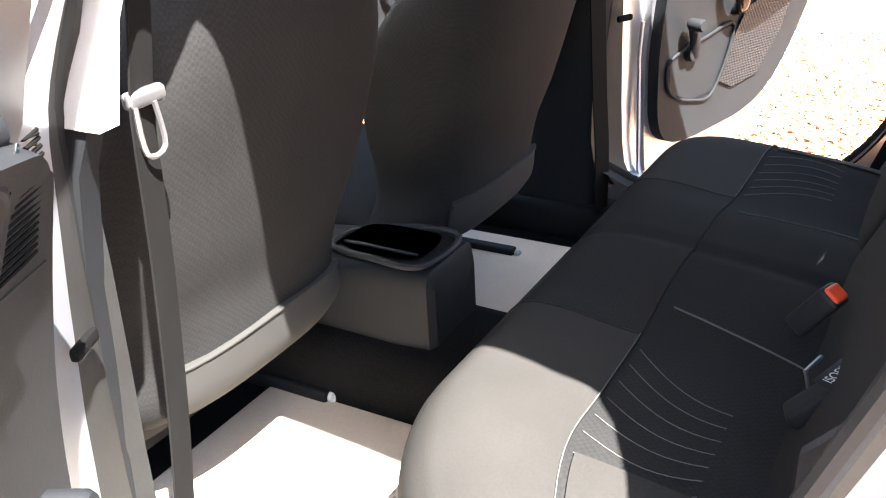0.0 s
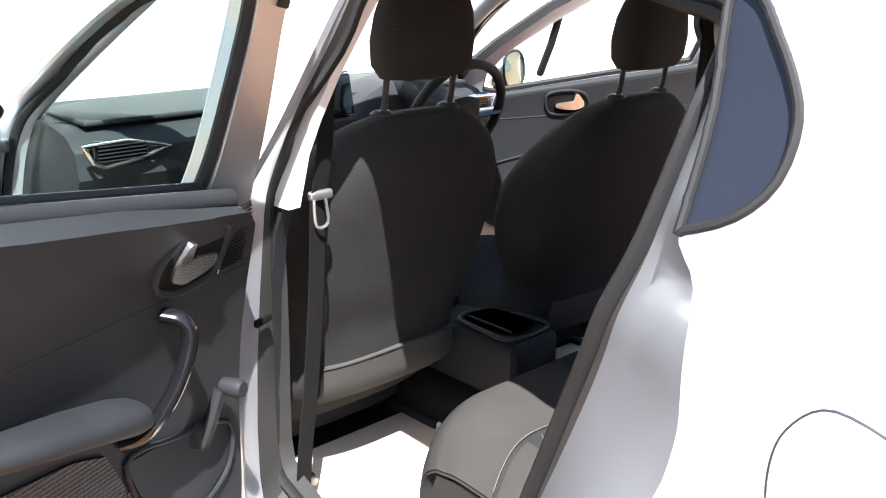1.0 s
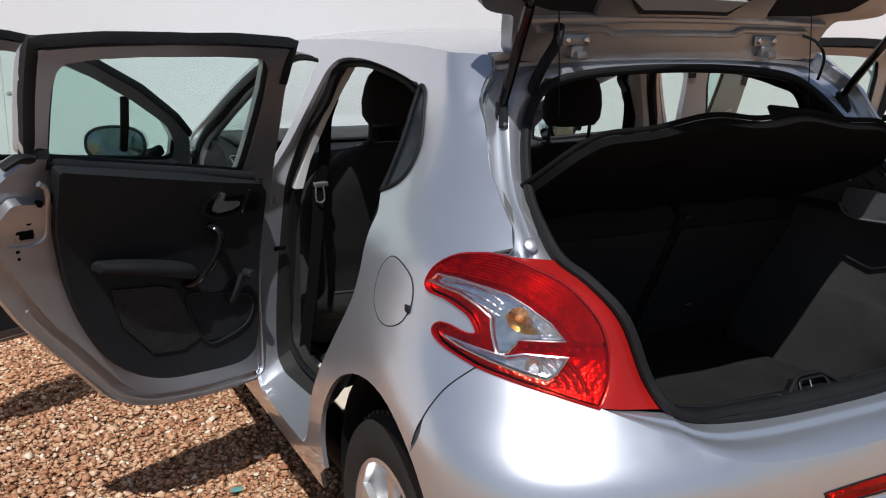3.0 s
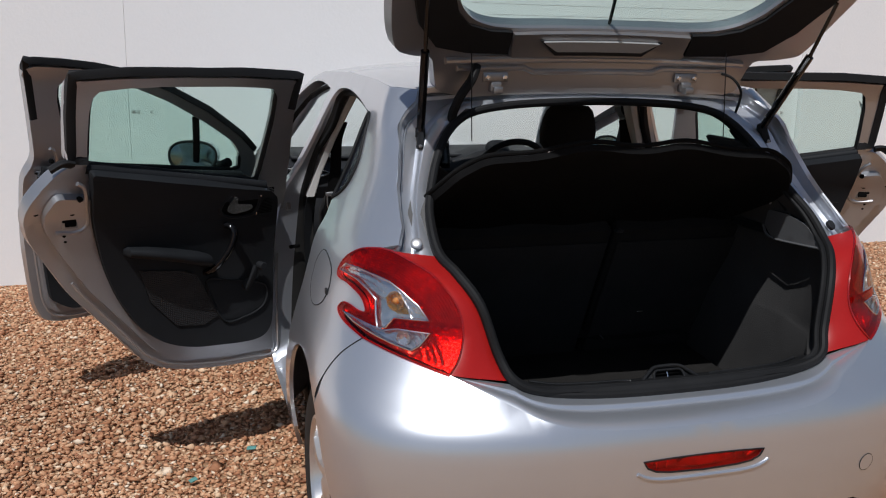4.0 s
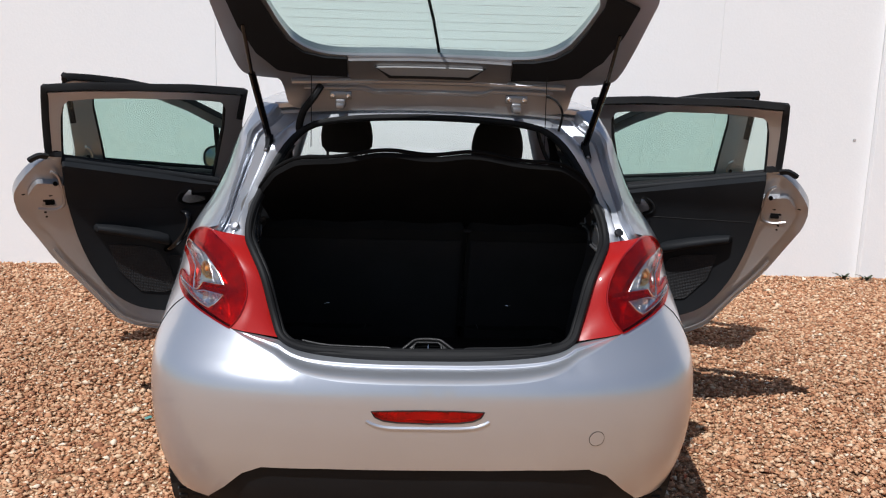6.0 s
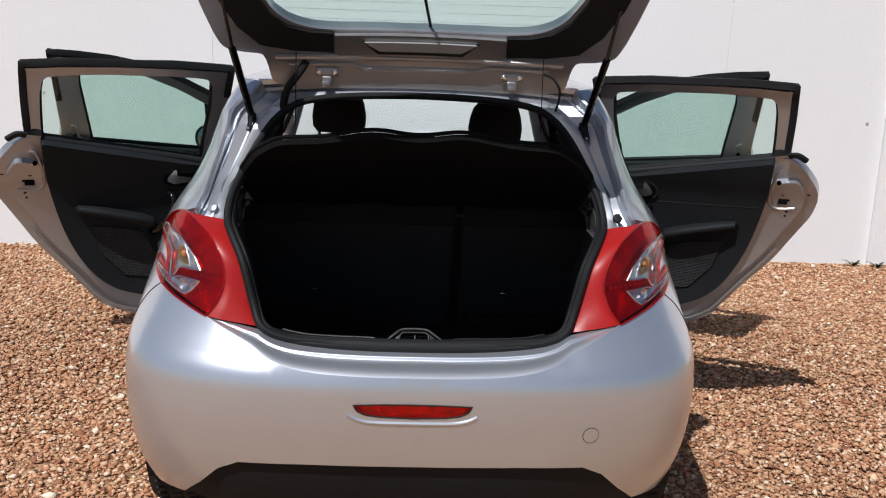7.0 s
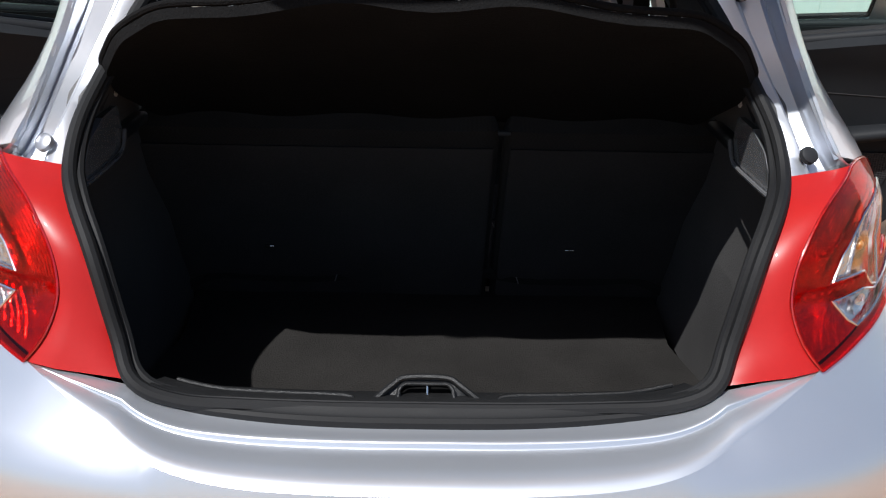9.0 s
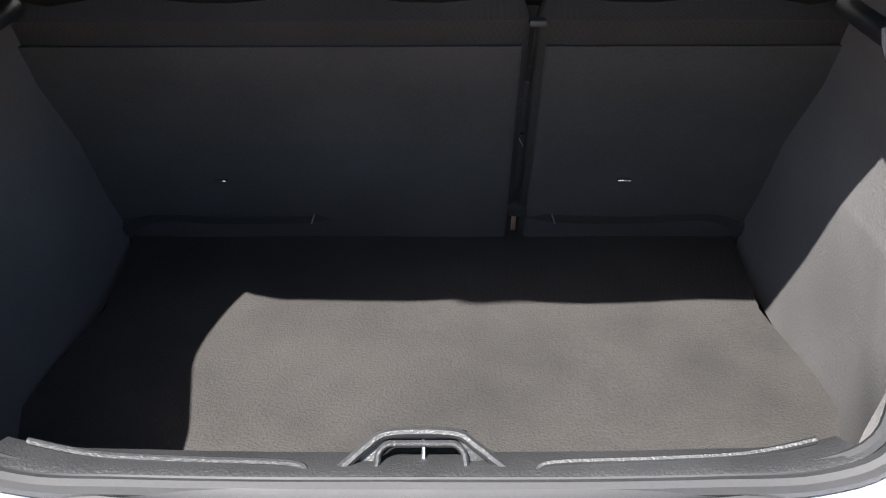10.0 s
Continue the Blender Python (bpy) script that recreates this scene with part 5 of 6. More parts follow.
    # pressed line along the lower edge of the frame
    oc = np.mean(outline, axis=0)
    low = [p for p in whole if p[1] < 0.86]
    k1 = max(range(len(low)), key=lambda i: np.linalg.norm(np.subtract(low[i], low[i - 1])))
    low = np.array(low[k1:] + low[:k1])
    low = low + (oc - low) * 0.055
    if low[0][1] < low[-1][1]:
        low = low[::-1]
    low = low[(low[:, 1] < 0.80)]
    edge_line = [(skin(s_y(hy - a, z), z)[0] - 0.080 - hx, -a, z) for a, z in low]
    part("edge_crease", sided(tube(edge_line, 0.005, 6), side), INNER_PAINT, door)
    # hinges and check strap
    for z in (0.93,):
        part("door_hinge", sided(rbox((-0.008, 0.006, z), (0.02, 0.02, 0.03), 0.005), side), STEEL, door)
    part("check_strap", sided(rbox((-0.02, 0.025, 0.775), (0.01, 0.045, 0.014), 0.004), side), VOID, door)
    return door, local


BELT_R = ([0.1, 0.76], [1.036, 1.146])
OUT_R = [(0.76, 1.155), (0.815, 1.16), (0.878, 1.112), (0.938, 1.03), (0.922, 0.925), (0.868, 0.843), (0.788, 0.709), (0.655, 0.551), (0.56, 0.43), (0.48, 0.385), (0.40, 0.365), (0.244, 0.345), (0.05, 0.340), (0.025, 0.36), (0.02, 0.70), (0.015, 0.98), (0.03, 1.10),
         (0.035, 1.30), (0.022, 1.416), (0.25, 1.434), (0.45, 1.440), (0.65, 1.436), (0.815, 1.424), (0.815, 1.30), (0.81, 1.16)]
WIN_R = [(0.750, 1.148), (0.750, 1.25), (0.748, 1.325), (0.738, 1.374), (0.712, 1.398), (0.64, 1.407), (0.52, 1.411), (0.287, 1.406), (0.178, 1.398), (0.125, 1.390), (0.106, 1.358), (0.108, 1.276), (0.132, 1.12), (0.142, 1.043)]
TRIM_R = [(0.757, 1.135)] + [tuple(p) for p in curve([(0.752, 1.10), (0.742, 1.00), (0.722, 0.90), (0.69, 0.78), (0.645, 0.67), (0.585, 0.575), (0.505, 0.506), (0.41, 0.470), (0.30, 0.456), (0.19, 0.448), (0.125, 0.458), (0.09, 0.50), (0.080, 0.60), (0.078, 0.80), (0.08, 0.95), (0.092, 1.0), (0.125, 1.028)], 3)]
BELT_F = ([0.05, 1.05], [0.915, 1.018])
OUT_F = [(1.062, 1.06), (1.10, 0.99), (1.10, 0.7), (1.08, 0.42), (1.05, 0.35), (0.98, 0.335), (0.10, 0.335), (0.04, 0.36), (0.02, 0.5), (0.015, 0.90), (0.03, 1.02), (0.12, 1.10), (0.30, 1.225), (0.50, 1.33), (0.68, 1.395), (0.85, 1.425), (1.0, 1.440), (1.125, 1.446), (1.105, 1.344), (1.082, 1.19)]
WIN_F = [(0.925, 1.018), (0.955, 1.16), (0.984, 1.30), (0.984, 1.355), (0.95, 1.388), (0.85, 1.392), (0.70, 1.358), (0.52, 1.285), (0.34, 1.19), (0.17, 1.085), (0.105, 1.01), (0.10, 0.938), (0.14, 0.928)]
TRIM_F = [(1.05, 1.008), (1.05, 0.7), (1.03, 0.45), (0.95, 0.40), (0.20, 0.40), (0.10, 0.45), (0.08, 0.60), (0.08, 0.85), (0.09, 0.905), (0.12, 0.915)]
for side in (-1, 1):
    rd, _ = make_door(side, 0.79, 1.64, 66 if side < 0 else 63.0, OUT_R, WIN_R, TRIM_R, BELT_R, True)
    if side > 0:
        rd.matrix_basis = pose(0.757, 1.645, 0, 0, 0, 68.0)
    fd, loc = make_door(side, 0.80, 2.75, 63 if side < 0 else 64, OUT_F, WIN_F, TRIM_F, BELT_F, False)
    if side > 0:
        fd.matrix_basis = pose(0.745, 2.75, 0, 0, 0, 64)
    bar = [skin(side * s_y(2.75 - a, z), z, -0.02) for a, z in ((0.325, 0.98), (0.345, 1.09), (0.36, 1.185))]
    part("window_divider", loc(tube(bar, 0.012, 8, rx=0.016)), RUBBER, fd)
    # door mirror
    turn = pose(0.136, -0.25, 0.985, -5, 0, -40)
    hous = [oval((0, dy, 0), a, b, 2.5, 28, "xz") for dy, a, b in ((-0.028, 0.112, 0.062), (-0.03, 0.122, 0.072), (0.0, 0.124, 0.074), (0.04, 0.11, 0.064), (0.075, 0.07, 0.045), (0.09, 0.012, 0.01))]
    mir = part("door_mirror", sided(moved(loft(hous), turn), side), PAINT, fd, "silver door mirror")
    part("mirror_arm", sided(tube(curve([(-0.02, -0.16, 0.965), (0.03, -0.18, 0.945), (0.09, -0.21, 0.95)], 5), 0.022, 10), side), RUBBER, fd)
    part("mirror_rim", sided(moved(tube(oval((0, -0.031, 0), 0.116, 0.068, 2.5, 30, "xz"), 0.006, 8, True), turn), side), RUBBER, mir)
    part("mirror_glass", sided(moved(loft([oval((0, -0.031 - d, 0), 0.112 * m, 0.064 * m, 2.5, 28, "xz") for d, m in ((0.0, 1.0), (0.002, 0.97), (0.0025, 0.3))]), turn), side), MIRROR, mir)


# ---------------------------------------------------------------- inside the car
# floor pan, tunnel and sills
part("floor_pan", rbox((0, 1.95, 0.235), (1.50, 1.75, 0.03), 0.01), CARPET, car, "black carpeted floor")
tun = [oval((0, y, 0.25), 0.15, h, 3.0, 20, "xz") for y, h in ((1.15, 0.10), (1.6, 0.13), (2.2, 0.15), (2.7, 0.16))]
part("floor_tunnel", loft(tun), CARPET, car, "black carpeted floor tunnel")
for side in (-1, 1):
    part("sill_trim", rbox((side * 0.715, 1.9, 0.29), (0.09, 1.65, 0.10), 0.02), TRIM, car, "black sill trim")
    thing("floor_mat", rbox((side * 0.375, 1.74, 0.2565), (0.47, 0.50, 0.012), 0.005), MAT, "pale beige floor mat on the car's floor", "floor mat", "rear floor mats")
    # pillar and side trims
    rings = []
    for z, yr, yf, xo, xi in ((0.30, 1.68, 1.90, 0.725, 0.685), (0.42, 1.69, 1.88, 0.728, 0.69), (0.6, 1.685, 1.85, 0.725, 0.688), (0.8, 1.668, 1.81, 0.72, 0.682), (0.92, 1.648, 1.77, 0.715, 0.675), (0.975, 1.628, 1.73, 0.705, 0.668)):
        rings.append([(side * xo, yr - 0.004, z), (side * (xi + 0.01), yr + 0.004, z), (side * xi, yr + 0.02, z), (side * xi, yf - 0.02, z), (side * (xi + 0.01), yf - 0.004, z), (side * xo, yf + 0.004, z)])
    part("pillar_trim", loft(rings), TRIM, car, "black lower pillar trim")
    rings = []
    for z, yr, yf, xo, xi in ((0.965, 1.607, 1.70, 0.712, 0.682), (1.05, 1.612, 1.69, 0.680, 0.655), (1.105, 1.607, 1.68, 0.658, 0.632), (1.177, 1.587, 1.66, 0.632, 0.606), (1.27, 1.556, 1.63, 0.594, 0.566), (1.37, 1.518, 1.59, 0.55, 0.52)):
        rings.append([(side * xo, yr, z), (side * (xi + 0.004), yr + 0.004, z), (side * xi, yr + 0.012, z), (side * xi, yf - 0.012, z), (side * (xi + 0.004), yf - 0.004, z), (side * xo, yf, z)])
    part("upper_pillar_trim", loft(rings), PILLAR, car, "pale grey upper pillar trim")
    # belt, buckle tongue and anchor
    bp = curve([(side * 0.575, 1.63, 1.24), (side * 0.594, 1.645, 1.17), (side * 0.598, 1.655, 1.06), (side * 0.613, 1.66, 0.965), (side * 0.618, 1.66, 0.927), (side * 0.628, 1.66, 0.79), (side * 0.648, 1.66, 0.616), (side * 0.67, 1.66, 0.471), (side * 0.68, 1.665, 0.33)], 5)
    belt = part("seat_belt", sweep(bp, [(-0.023, -0.0012), (0.023, -0.0012), (0.023, 0.0012), (-0.023, 0.0012)], up=(side * 0.35, 0.95, 0)), BELT, car, "dark seat belt webbing")
    part("belt_tongue", join(rbox((side * 0.612, 1.657, 0.966), (0.05, 0.014, 0.018), 0.006), tube(curve([(side * 0.605, 1.652, 0.96), (side * 0.603, 1.650, 0.915), (side * 0.628, 1.650, 0.913), (side * 0.630, 1.652, 0.96)], 4), 0.003, 6)), STEEL, car, "metal belt tongue with pale plastic grip")


def front_seat(x, dy, dz):
    """A bucket seat: backrest, cushion, headrest on two posts, base and rails."""
    st = tagged(new("front_seat"), "")
    st.parent = car
    st["label"] = "black cloth front seat with headrest"
    st.matrix_basis = Matrix.Translation((x, dy, 0.0)) @ Matrix.Diagonal((1, 1, 1 + dz / 1.08, 1))
    prof = [(0.425, 1.93, 0.17, 0.03), (0.445, 1.925, 0.225, 0.07), (0.50, 1.91, 0.245, 0.10), (0.56, 1.90, 0.225, 0.10), (0.62, 1.89, 0.238, 0.100), (0.70, 1.868, 0.270, 0.106), (0.78, 1.846, 0.290, 0.108), (0.86, 1.820, 0.296, 0.106), (0.92, 1.798, 0.280, 0.102), (0.97, 1.778, 0.252, 0.095), (1.02, 1.756, 0.208, 0.080), (1.055, 1.744, 0.162, 0.058), (1.078, 1.730, 0.105, 0.04), (1.085, 1.724, 0.05, 0.02)]
    zz = np.r_[np.linspace(0.425, 1.0, 20), np.linspace(1.015, 1.085, 9)]
    tabs = [table([(p[0], p[i]) for p in prof]) for i in (1, 2, 3)]
    rings = []
    for z in zz:
        cy, a, b = (float(t(z)) for t in tabs)
        r = oval((0, cy, z), a, b, 2.6, 40)
        rings.append([(px, py + (0.030 * (abs(px) / 0.23) ** 2.5 if py > cy else 0.012 * (abs(px) / 0.23) ** 3), pz - 0.02 * (py - cy)) for px, py, pz in r])
    back = part("backrest", loft(rings), CLOTH, st, "black cloth backrest")
    # charcoal panel and map pocket on the rear face
    def rear(px, z, d=0.0):
        cy, a, b = (float(t(z)) for t in tabs)
        u = min(abs(px) / a, 0.999)
        return (px, cy - b * (1 - u ** 3) ** (1 / 3) + 0.012 * (abs(px) / 0.23) ** 3 - d, z)
    pocket = [(-0.19, 0.47), (0.19, 0.47), (0.19, 0.52), (0.18, 0.555), (0.0, 0.565), (-0.18, 0.555), (-0.19, 0.52)]
    pts, tri, _ = flat_patch(pocket, (), 0.025)
    part("map_pocket", shell([rear(px, z, 0.006) for px, z in pts], tri, 0.008, lambda p: np.array([0, -1.0, 0])), CLOTH_SIDE, st, "charcoal cloth map pocket")
    part("pocket_hem", tube([rear(px, 0.562 - 0.01 * (px / 0.175) ** 2, 0.006) for px in np.linspace(-0.185, 0.185, 16)], 0.003, 8), CLOTH_SIDE, st)
    cush = []
    for y, cz, a, b in ((1.93, 0.47, 0.20, 0.03), (1.96, 0.455, 0.235, 0.085), (2.05, 0.445, 0.25, 0.10), (2.25, 0.46, 0.25, 0.105), (2.38, 0.465, 0.24, 0.095), (2.43, 0.46, 0.21, 0.07), (2.445, 0.455, 0.10, 0.03)):
        cush.append(oval((0, y, cz), a, b, 3.2, 32, "xz"))
    part("seat_cushion", loft(cush), CLOTH, st, "black cloth seat cushion")
    skirt = [oval((0, y, 0.335), a, 0.045, 4, 24, "xz") for y, a in ((2.04, 0.2), (2.06, 0.215), (2.3, 0.215), (2.36, 0.2))]
    part("seat_base", loft(skirt), TRIM, st, "black plastic seat base")
    for dx in (-0.19, 0.19):
        part("seat_rail", rbox((dx, 2.14, 0.268), (0.028, 0.52, 0.03), 0.006), TRIM, st, "steel seat rail")
        part("rail_bolt", loft([oval((dx, 1.865 + h, 0.27), r, r, 2, 10, "xz") for h, r in ((0, 0.006), (0.004, 0.011), (0.012, 0.011))]), BELT_PALE, st)
    hr = [oval((0, y, z), a, b, 2.8, 32) for z, y, a, b in ((1.145, 1.712, 0.05, 0.02), (1.150, 1.712, 0.095, 0.040), (1.175, 1.711, 0.113, 0.052), (1.22, 1.708, 0.116, 0.056), (1.27, 1.703, 0.108, 0.052), (1.305, 1.699, 0.096, 0.042), (1.325, 1.697, 0.078, 0.026), (1.330, 1.697, 0.03, 0.01))]
    part("headrest", loft(hr), CLOTH, st, "black headrest")
    for dx in (-0.086, 0.086):
        part("headrest_post", tube([(dx, 1.735, 1.06), (dx, 1.722, 1.11), (dx, 1.712, 1.18)], 0.0065, 10), GREY_TRIM, st, "dark steel headrest post")
        part("post_collar", loft([oval((dx, 1.733, 1.078 + h), r, r, 2.2, 16) for h, r in ((0, 0.022), (0.006, 0.022), (0.012, 0.014))]), GREY_TRIM, st)
    return st


front_seat(-0.336, -0.018, 0.0)
front_seat(0.335, -0.065, -0.025)


# rear bench and backrest
BENCH = curve([(1.0, 0.555), (1.07, 0.582), (1.18, 0.600), (1.30, 0.612), (1.38, 0.615), (1.43, 0.602), (1.462, 0.565), (1.474, 0.51), (1.470, 0.42), (1.455, 0.33)], 5)


def bench_point(x, p, off=0.0):
    """A point of the cushion: x across, p from 0 at the back over the front edge to 1 at the floor."""
    i = p * (len(BENCH) - 1)
    y, z = np.interp(i, np.arange(len(BENCH)), BENCH[:, 0]), np.interp(i, np.arange(len(BENCH)), BENCH[:, 1])
    e = max(0.0, (abs(x) - 0.42) / 0.19) ** 2.4
    flat = max(0.0, 1 - p / 0.55)
    z -= 0.07 * e * min(1, 2 * (1 - p)) + 0.020 * math.exp(-((abs(x) - 0.33) / 0.16) ** 4) * min(1, 2.5 * flat) + 0.007 * math.exp(-(x / 0.012) ** 2)
    y -= 0.075 * e * min(1.0, p * 1.7)
    k = min(max((p - 0.45) / 0.35, 0), 1)
    return (x, y + off * k, z + off * (1 - 0.6 * k))


def bench_sheet(x0, x1, p0, p1, off, nx=40, np_=36):
    rows = [[bench_point(x, p, off) for x in np.linspace(x0, x1, nx)] for p in np.linspace(p0, p1, np_)]
    v, f = loft(rows, caps=False, closed=False)
    return shell(v, f, 0.02 if off == 0 else 0.006, lambda q: np.array([0, 0.3, 1.0]))


def p_of(y):
    return float(np.interp(y, BENCH[:25, 0], np.arange(25))) / (len(BENCH) - 1)


TAG = Matrix(((0.94, 0.34, 0, -0.372), (-0.34, 0.94, 0, 1.036), (0, 0, 1, 0.664), (0, 0, 0, 1)))


def bench():
    b = tagged(new("rear_bench"), "black cloth rear bench seat with leatherette bolsters")
    b.parent = car
    part("bench_cushion", bench_sheet(-0.61, 0.61, 0.04, 1, 0.0, 90), CLOTH, b, "black cloth cushion")
    pf = p_of(1.27)
    for x0, x1 in ((-0.608, -0.245), (-0.238, 0.238), (0.245, 0.608)):
        part("front_bolster", bench_sheet(x0, x1, pf, 0.97, 0.004), CLOTH if abs(x0 + x1) < 0.1 else LEATHER, b, "dark front bolster")
    for side in (-1, 1):
        part("side_bolster", bench_sheet(min(side * 0.50, side * 0.608), max(side * 0.50, side * 0.608), 0.05, pf - 0.01, 0.004, 12), LEATHER, b, "dark leatherette side bolster")
        wall_ = [(side * 0.607, y, z) for y, z in ((1.04, 0.34), (1.385, 0.34), (1.39, 0.46), (1.36, 0.535), (1.30, 0.54), (1.10, 0.525), (1.04, 0.50))]
        v, f = [p for p in wall_] + [(p[0] - side * 0.02, p[1], p[2]) for p in wall_], [tuple(range(7)), tuple(range(13, 6, -1))]
        part("cushion_side", (v, f), LEATHER, b)
        part("seam", tube([bench_point(x, pf, 0.006) for x in np.linspace(side * 0.245, side * 0.60, 24)], 0.0007, 5), STITCH, b)
        part("seam", tube([bench_point(side * 0.2415, p, 0.003) for p in np.linspace(pf, 0.95, 24)], 0.0022, 5), RUBBER, b)
        for k in range(7):
            x0 = 0.27 + 0.038 * k
            line = [bench_point(side * (x0 + (0.05 - 0.012 * k) * t + 0.03 * math.sin(2.5 * t)), p_of(1.262 - 0.13 * t), 0.001) for t in np.linspace(0, 1, 10)]
            part("woven_stripe", tube(line, 0.0006, 4), STITCH, b)
        part("seam", tube([bench_point(side * (0.17 + 0.05 * t), p_of(1.25 - 0.25 * t), 0.001) for t in np.linspace(0, 1, 12)], 0.0014, 5), STITCH, b)
    face = ((0.45, 1.068), (0.50, 1.052), (0.60, 1.0), (0.72, 0.94), (0.84, 0.88), (0.92, 0.84), (0.96, 0.822))
    for x0, x1 in ((-0.64, 0.147), (0.157, 0.64)):
        w, cx = x1 - x0, (x0 + x1) / 2
        rr = [oval((cx, y + t, z), w / 2, t, 6.0, 44) for (z, y), t in zip(face, (0.022, 0.026, 0.03, 0.034, 0.038, 0.038, 0.032))]
        rr.append(oval((cx, 0.868, 0.988), w / 2 - 0.012, 0.02, 6.0, 44))
        back = part("bench_backrest", loft(rr), CLOTH, b, "black cloth split rear backrest")
        plate = [oval((cx, y - 0.002, z), w / 2 - 0.012, 0.006, 6.0, 24) for z, y in face[:-1]]
        part("backrest_carpet", loft(plate), BOOT_BACK, back, "dark carpeted back of the seat")
    for x in (-0.365, 0.33):
        part("anchor_slot", rbox((x, 0.962, 0.645), (0.022, 0.010, 0.003), 0.001), CHROME, b, "bright child-seat anchor")
    part("backrest_catch", rbox((0.152, 0.80, 0.965), (0.026, 0.02, 0.010), 0.004), GREY_TRIM, b)
    bk = part("belt_buckle", moved(rbox((0, 0, 0), (0.032, 0.03, 0.07), 0.006), pose(-0.205, 1.075, 0.655, 35, 0, -20)), GREY_TRIM, b, "grey belt buckle with red button")
    part("buckle_button", moved(rbox((0, -0.0, 0.034), (0.026, 0.022, 0.01), 0.0046), pose(-0.205, 1.075, 0.655, 35, 0, -20)), ORANGE, bk, "orange-red release button")
    part("belt_buckle", moved(rbox((0, 0, 0), (0.04, 0.02, 0.06), 0.006), pose(-0.36, 1.05, 0.63, 50, 10, 15)), TRIM, b, "black belt buckle")
    part("anchor_bracket", tube([(-0.29, 1.055, 0.645), (-0.325, 1.065, 0.645), (-0.325, 1.055, 0.605)], 0.0025, 6), STEEL, b)
    tag = part("anchor_tag", moved(rbox((0.026, 0.004, 0), (0.064, 0.024, 0.002), 0.0009), TAG), TRIM, b, "black fabric anchor tag")
    word = bpy.data.curves.new("tag_text", "FONT")
    word.body, word.size = "ISOFIX", 0.0145
    holder = new("tag_text", word)
    bpy.context.view_layer.update()
    me = bpy.data.meshes.new_from_object(holder.evaluated_get(bpy.context.evaluated_depsgraph_get()))
    bpy.data.objects.remove(holder)
    me.transform(TAG @ Matrix.Translation((0, -0.001, 0.0016)))
    me.materials.append(PILLAR)
    letters = new("tag_lettering", me)
    letters.parent = tag
    return b


bench()

# centre console with cup holder, hand brake and gear lever
cons = [oval((0, y, (top + 0.30) / 2), a, (top - 0.30) / 2, 9, 36, "xz") for y, top, a in ((1.675, 0.50, 0.070), (1.685, 0.515, 0.082), (1.75, 0.52, 0.088), (1.95, 0.50, 0.09), (2.20, 0.46, 0.095), (2.45, 0.50, 0.12), (2.60, 0.60, 0.14))]
con = part("centre_console", loft(cons), TRIM, car, "black plastic centre console")
part("cup_holder_rim", tube(curve([(-0.065, 1.70, 0.522), (0.065, 1.70, 0.522), (0.07, 1.80, 0.522), (0.03, 1.90, 0.512), (-0.04, 1.90, 0.512), (-0.07, 1.80, 0.522)], 6, True), 0.006, 8, True), GREY_TRIM, con)
part("cup_holder", loft([oval((0, 1.80, 0.524), 0.060 * m, 0.085 * m, 3.5, 28) for m in (1.0, 0.1)], caps=True), RUBBER, con)
part("holder_divider", rbox((-0.035, 1.80, 0.522), (0.006, 0.15, 0.012), 0.002), GREY_TRIM, con)
part("hand_brake", tube(curve([(0.02, 1.98, 0.52), (0.02, 2.05, 0.535), (0.02, 2.17, 0.57), (0.02, 2.2, 0.575)], 5), 0.017, 12), TRIM, con)
part("gear_lever", join(tube([(0, 2.36, 0.50), (0, 2.33, 0.60), (0, 2.32, 0.66)], 0.01, 8), loft([oval((0, 2.315, 0.66 + h), r, r, 2, 16) for h, r in ((0, 0.012), (0.015, 0.026), (0.045, 0.028), (0.06, 0.015))])), TRIM, con)

# dashboard
dash = []
for x in np.linspace(-0.70, 0.70, 29):
    hump = 0.055 * math.exp(-((x - 0.36) / 0.17) ** 4)
    dash.append([(x, y + 0.04 * (abs(x) / 0.7) ** 2, z) for y, z in ((2.62, 0.50), (2.52, 0.60), (2.50, 0.70), (2.52, 0.80), (2.49, 0.86), (2.50, 0.925), (2.545, 0.96 + hump), (2.64, 0.978 + hump), (2.80, 0.985), (3.00, 0.975), (3.05, 0.94), (3.0, 0.50))])
db = part("dashboard", loft(dash), GREY_TRIM, car, "dark grey dashboard")
part("dash_top_pad", rbox((0, 2.80, 0.985), (1.30, 0.42, 0.014), 0.006), GREY_TRIM, db)
for side in (-1, 1):
    vx = side * 0.60
    vent = part("air_vent", rbox((vx, 2.515, 0.925), (0.15, 0.03, 0.05), 0.012, lambda v: v + np.stack([0 * v[:, 0], 0 * v[:, 0], side * 0.1 * v[:, 0]], 1)), GLOSS, db, "air vent with satin chrome frame")
    ring = dense([(vx + side * dx, z) for dx, z in ((0.095, 0.947), (-0.015, 0.950), (-0.125, 0.925), (-0.06, 0.907), (0.045, 0.893), (0.075, 0.905))], 0.02)
    part("vent_frame", tube([(x, 2.497, z) for x, z in ring], 0.0055, 8, True), CHROME, vent)
    for k in range(5):
        part("vent_slat", rbox((vx, 2.497, 0.907 + 0.009 * k), (0.12, 0.012, 0.0025), 0.001), TRIM, vent)
sc = part("touch_screen", moved(rbox((0, 0, 0), (0.20, 0.02, 0.125), 0.008), pose(0.0, 2.50, 1.0, -10, 0, 0)), GLOSS, car, "black touch screen on the dashboard")
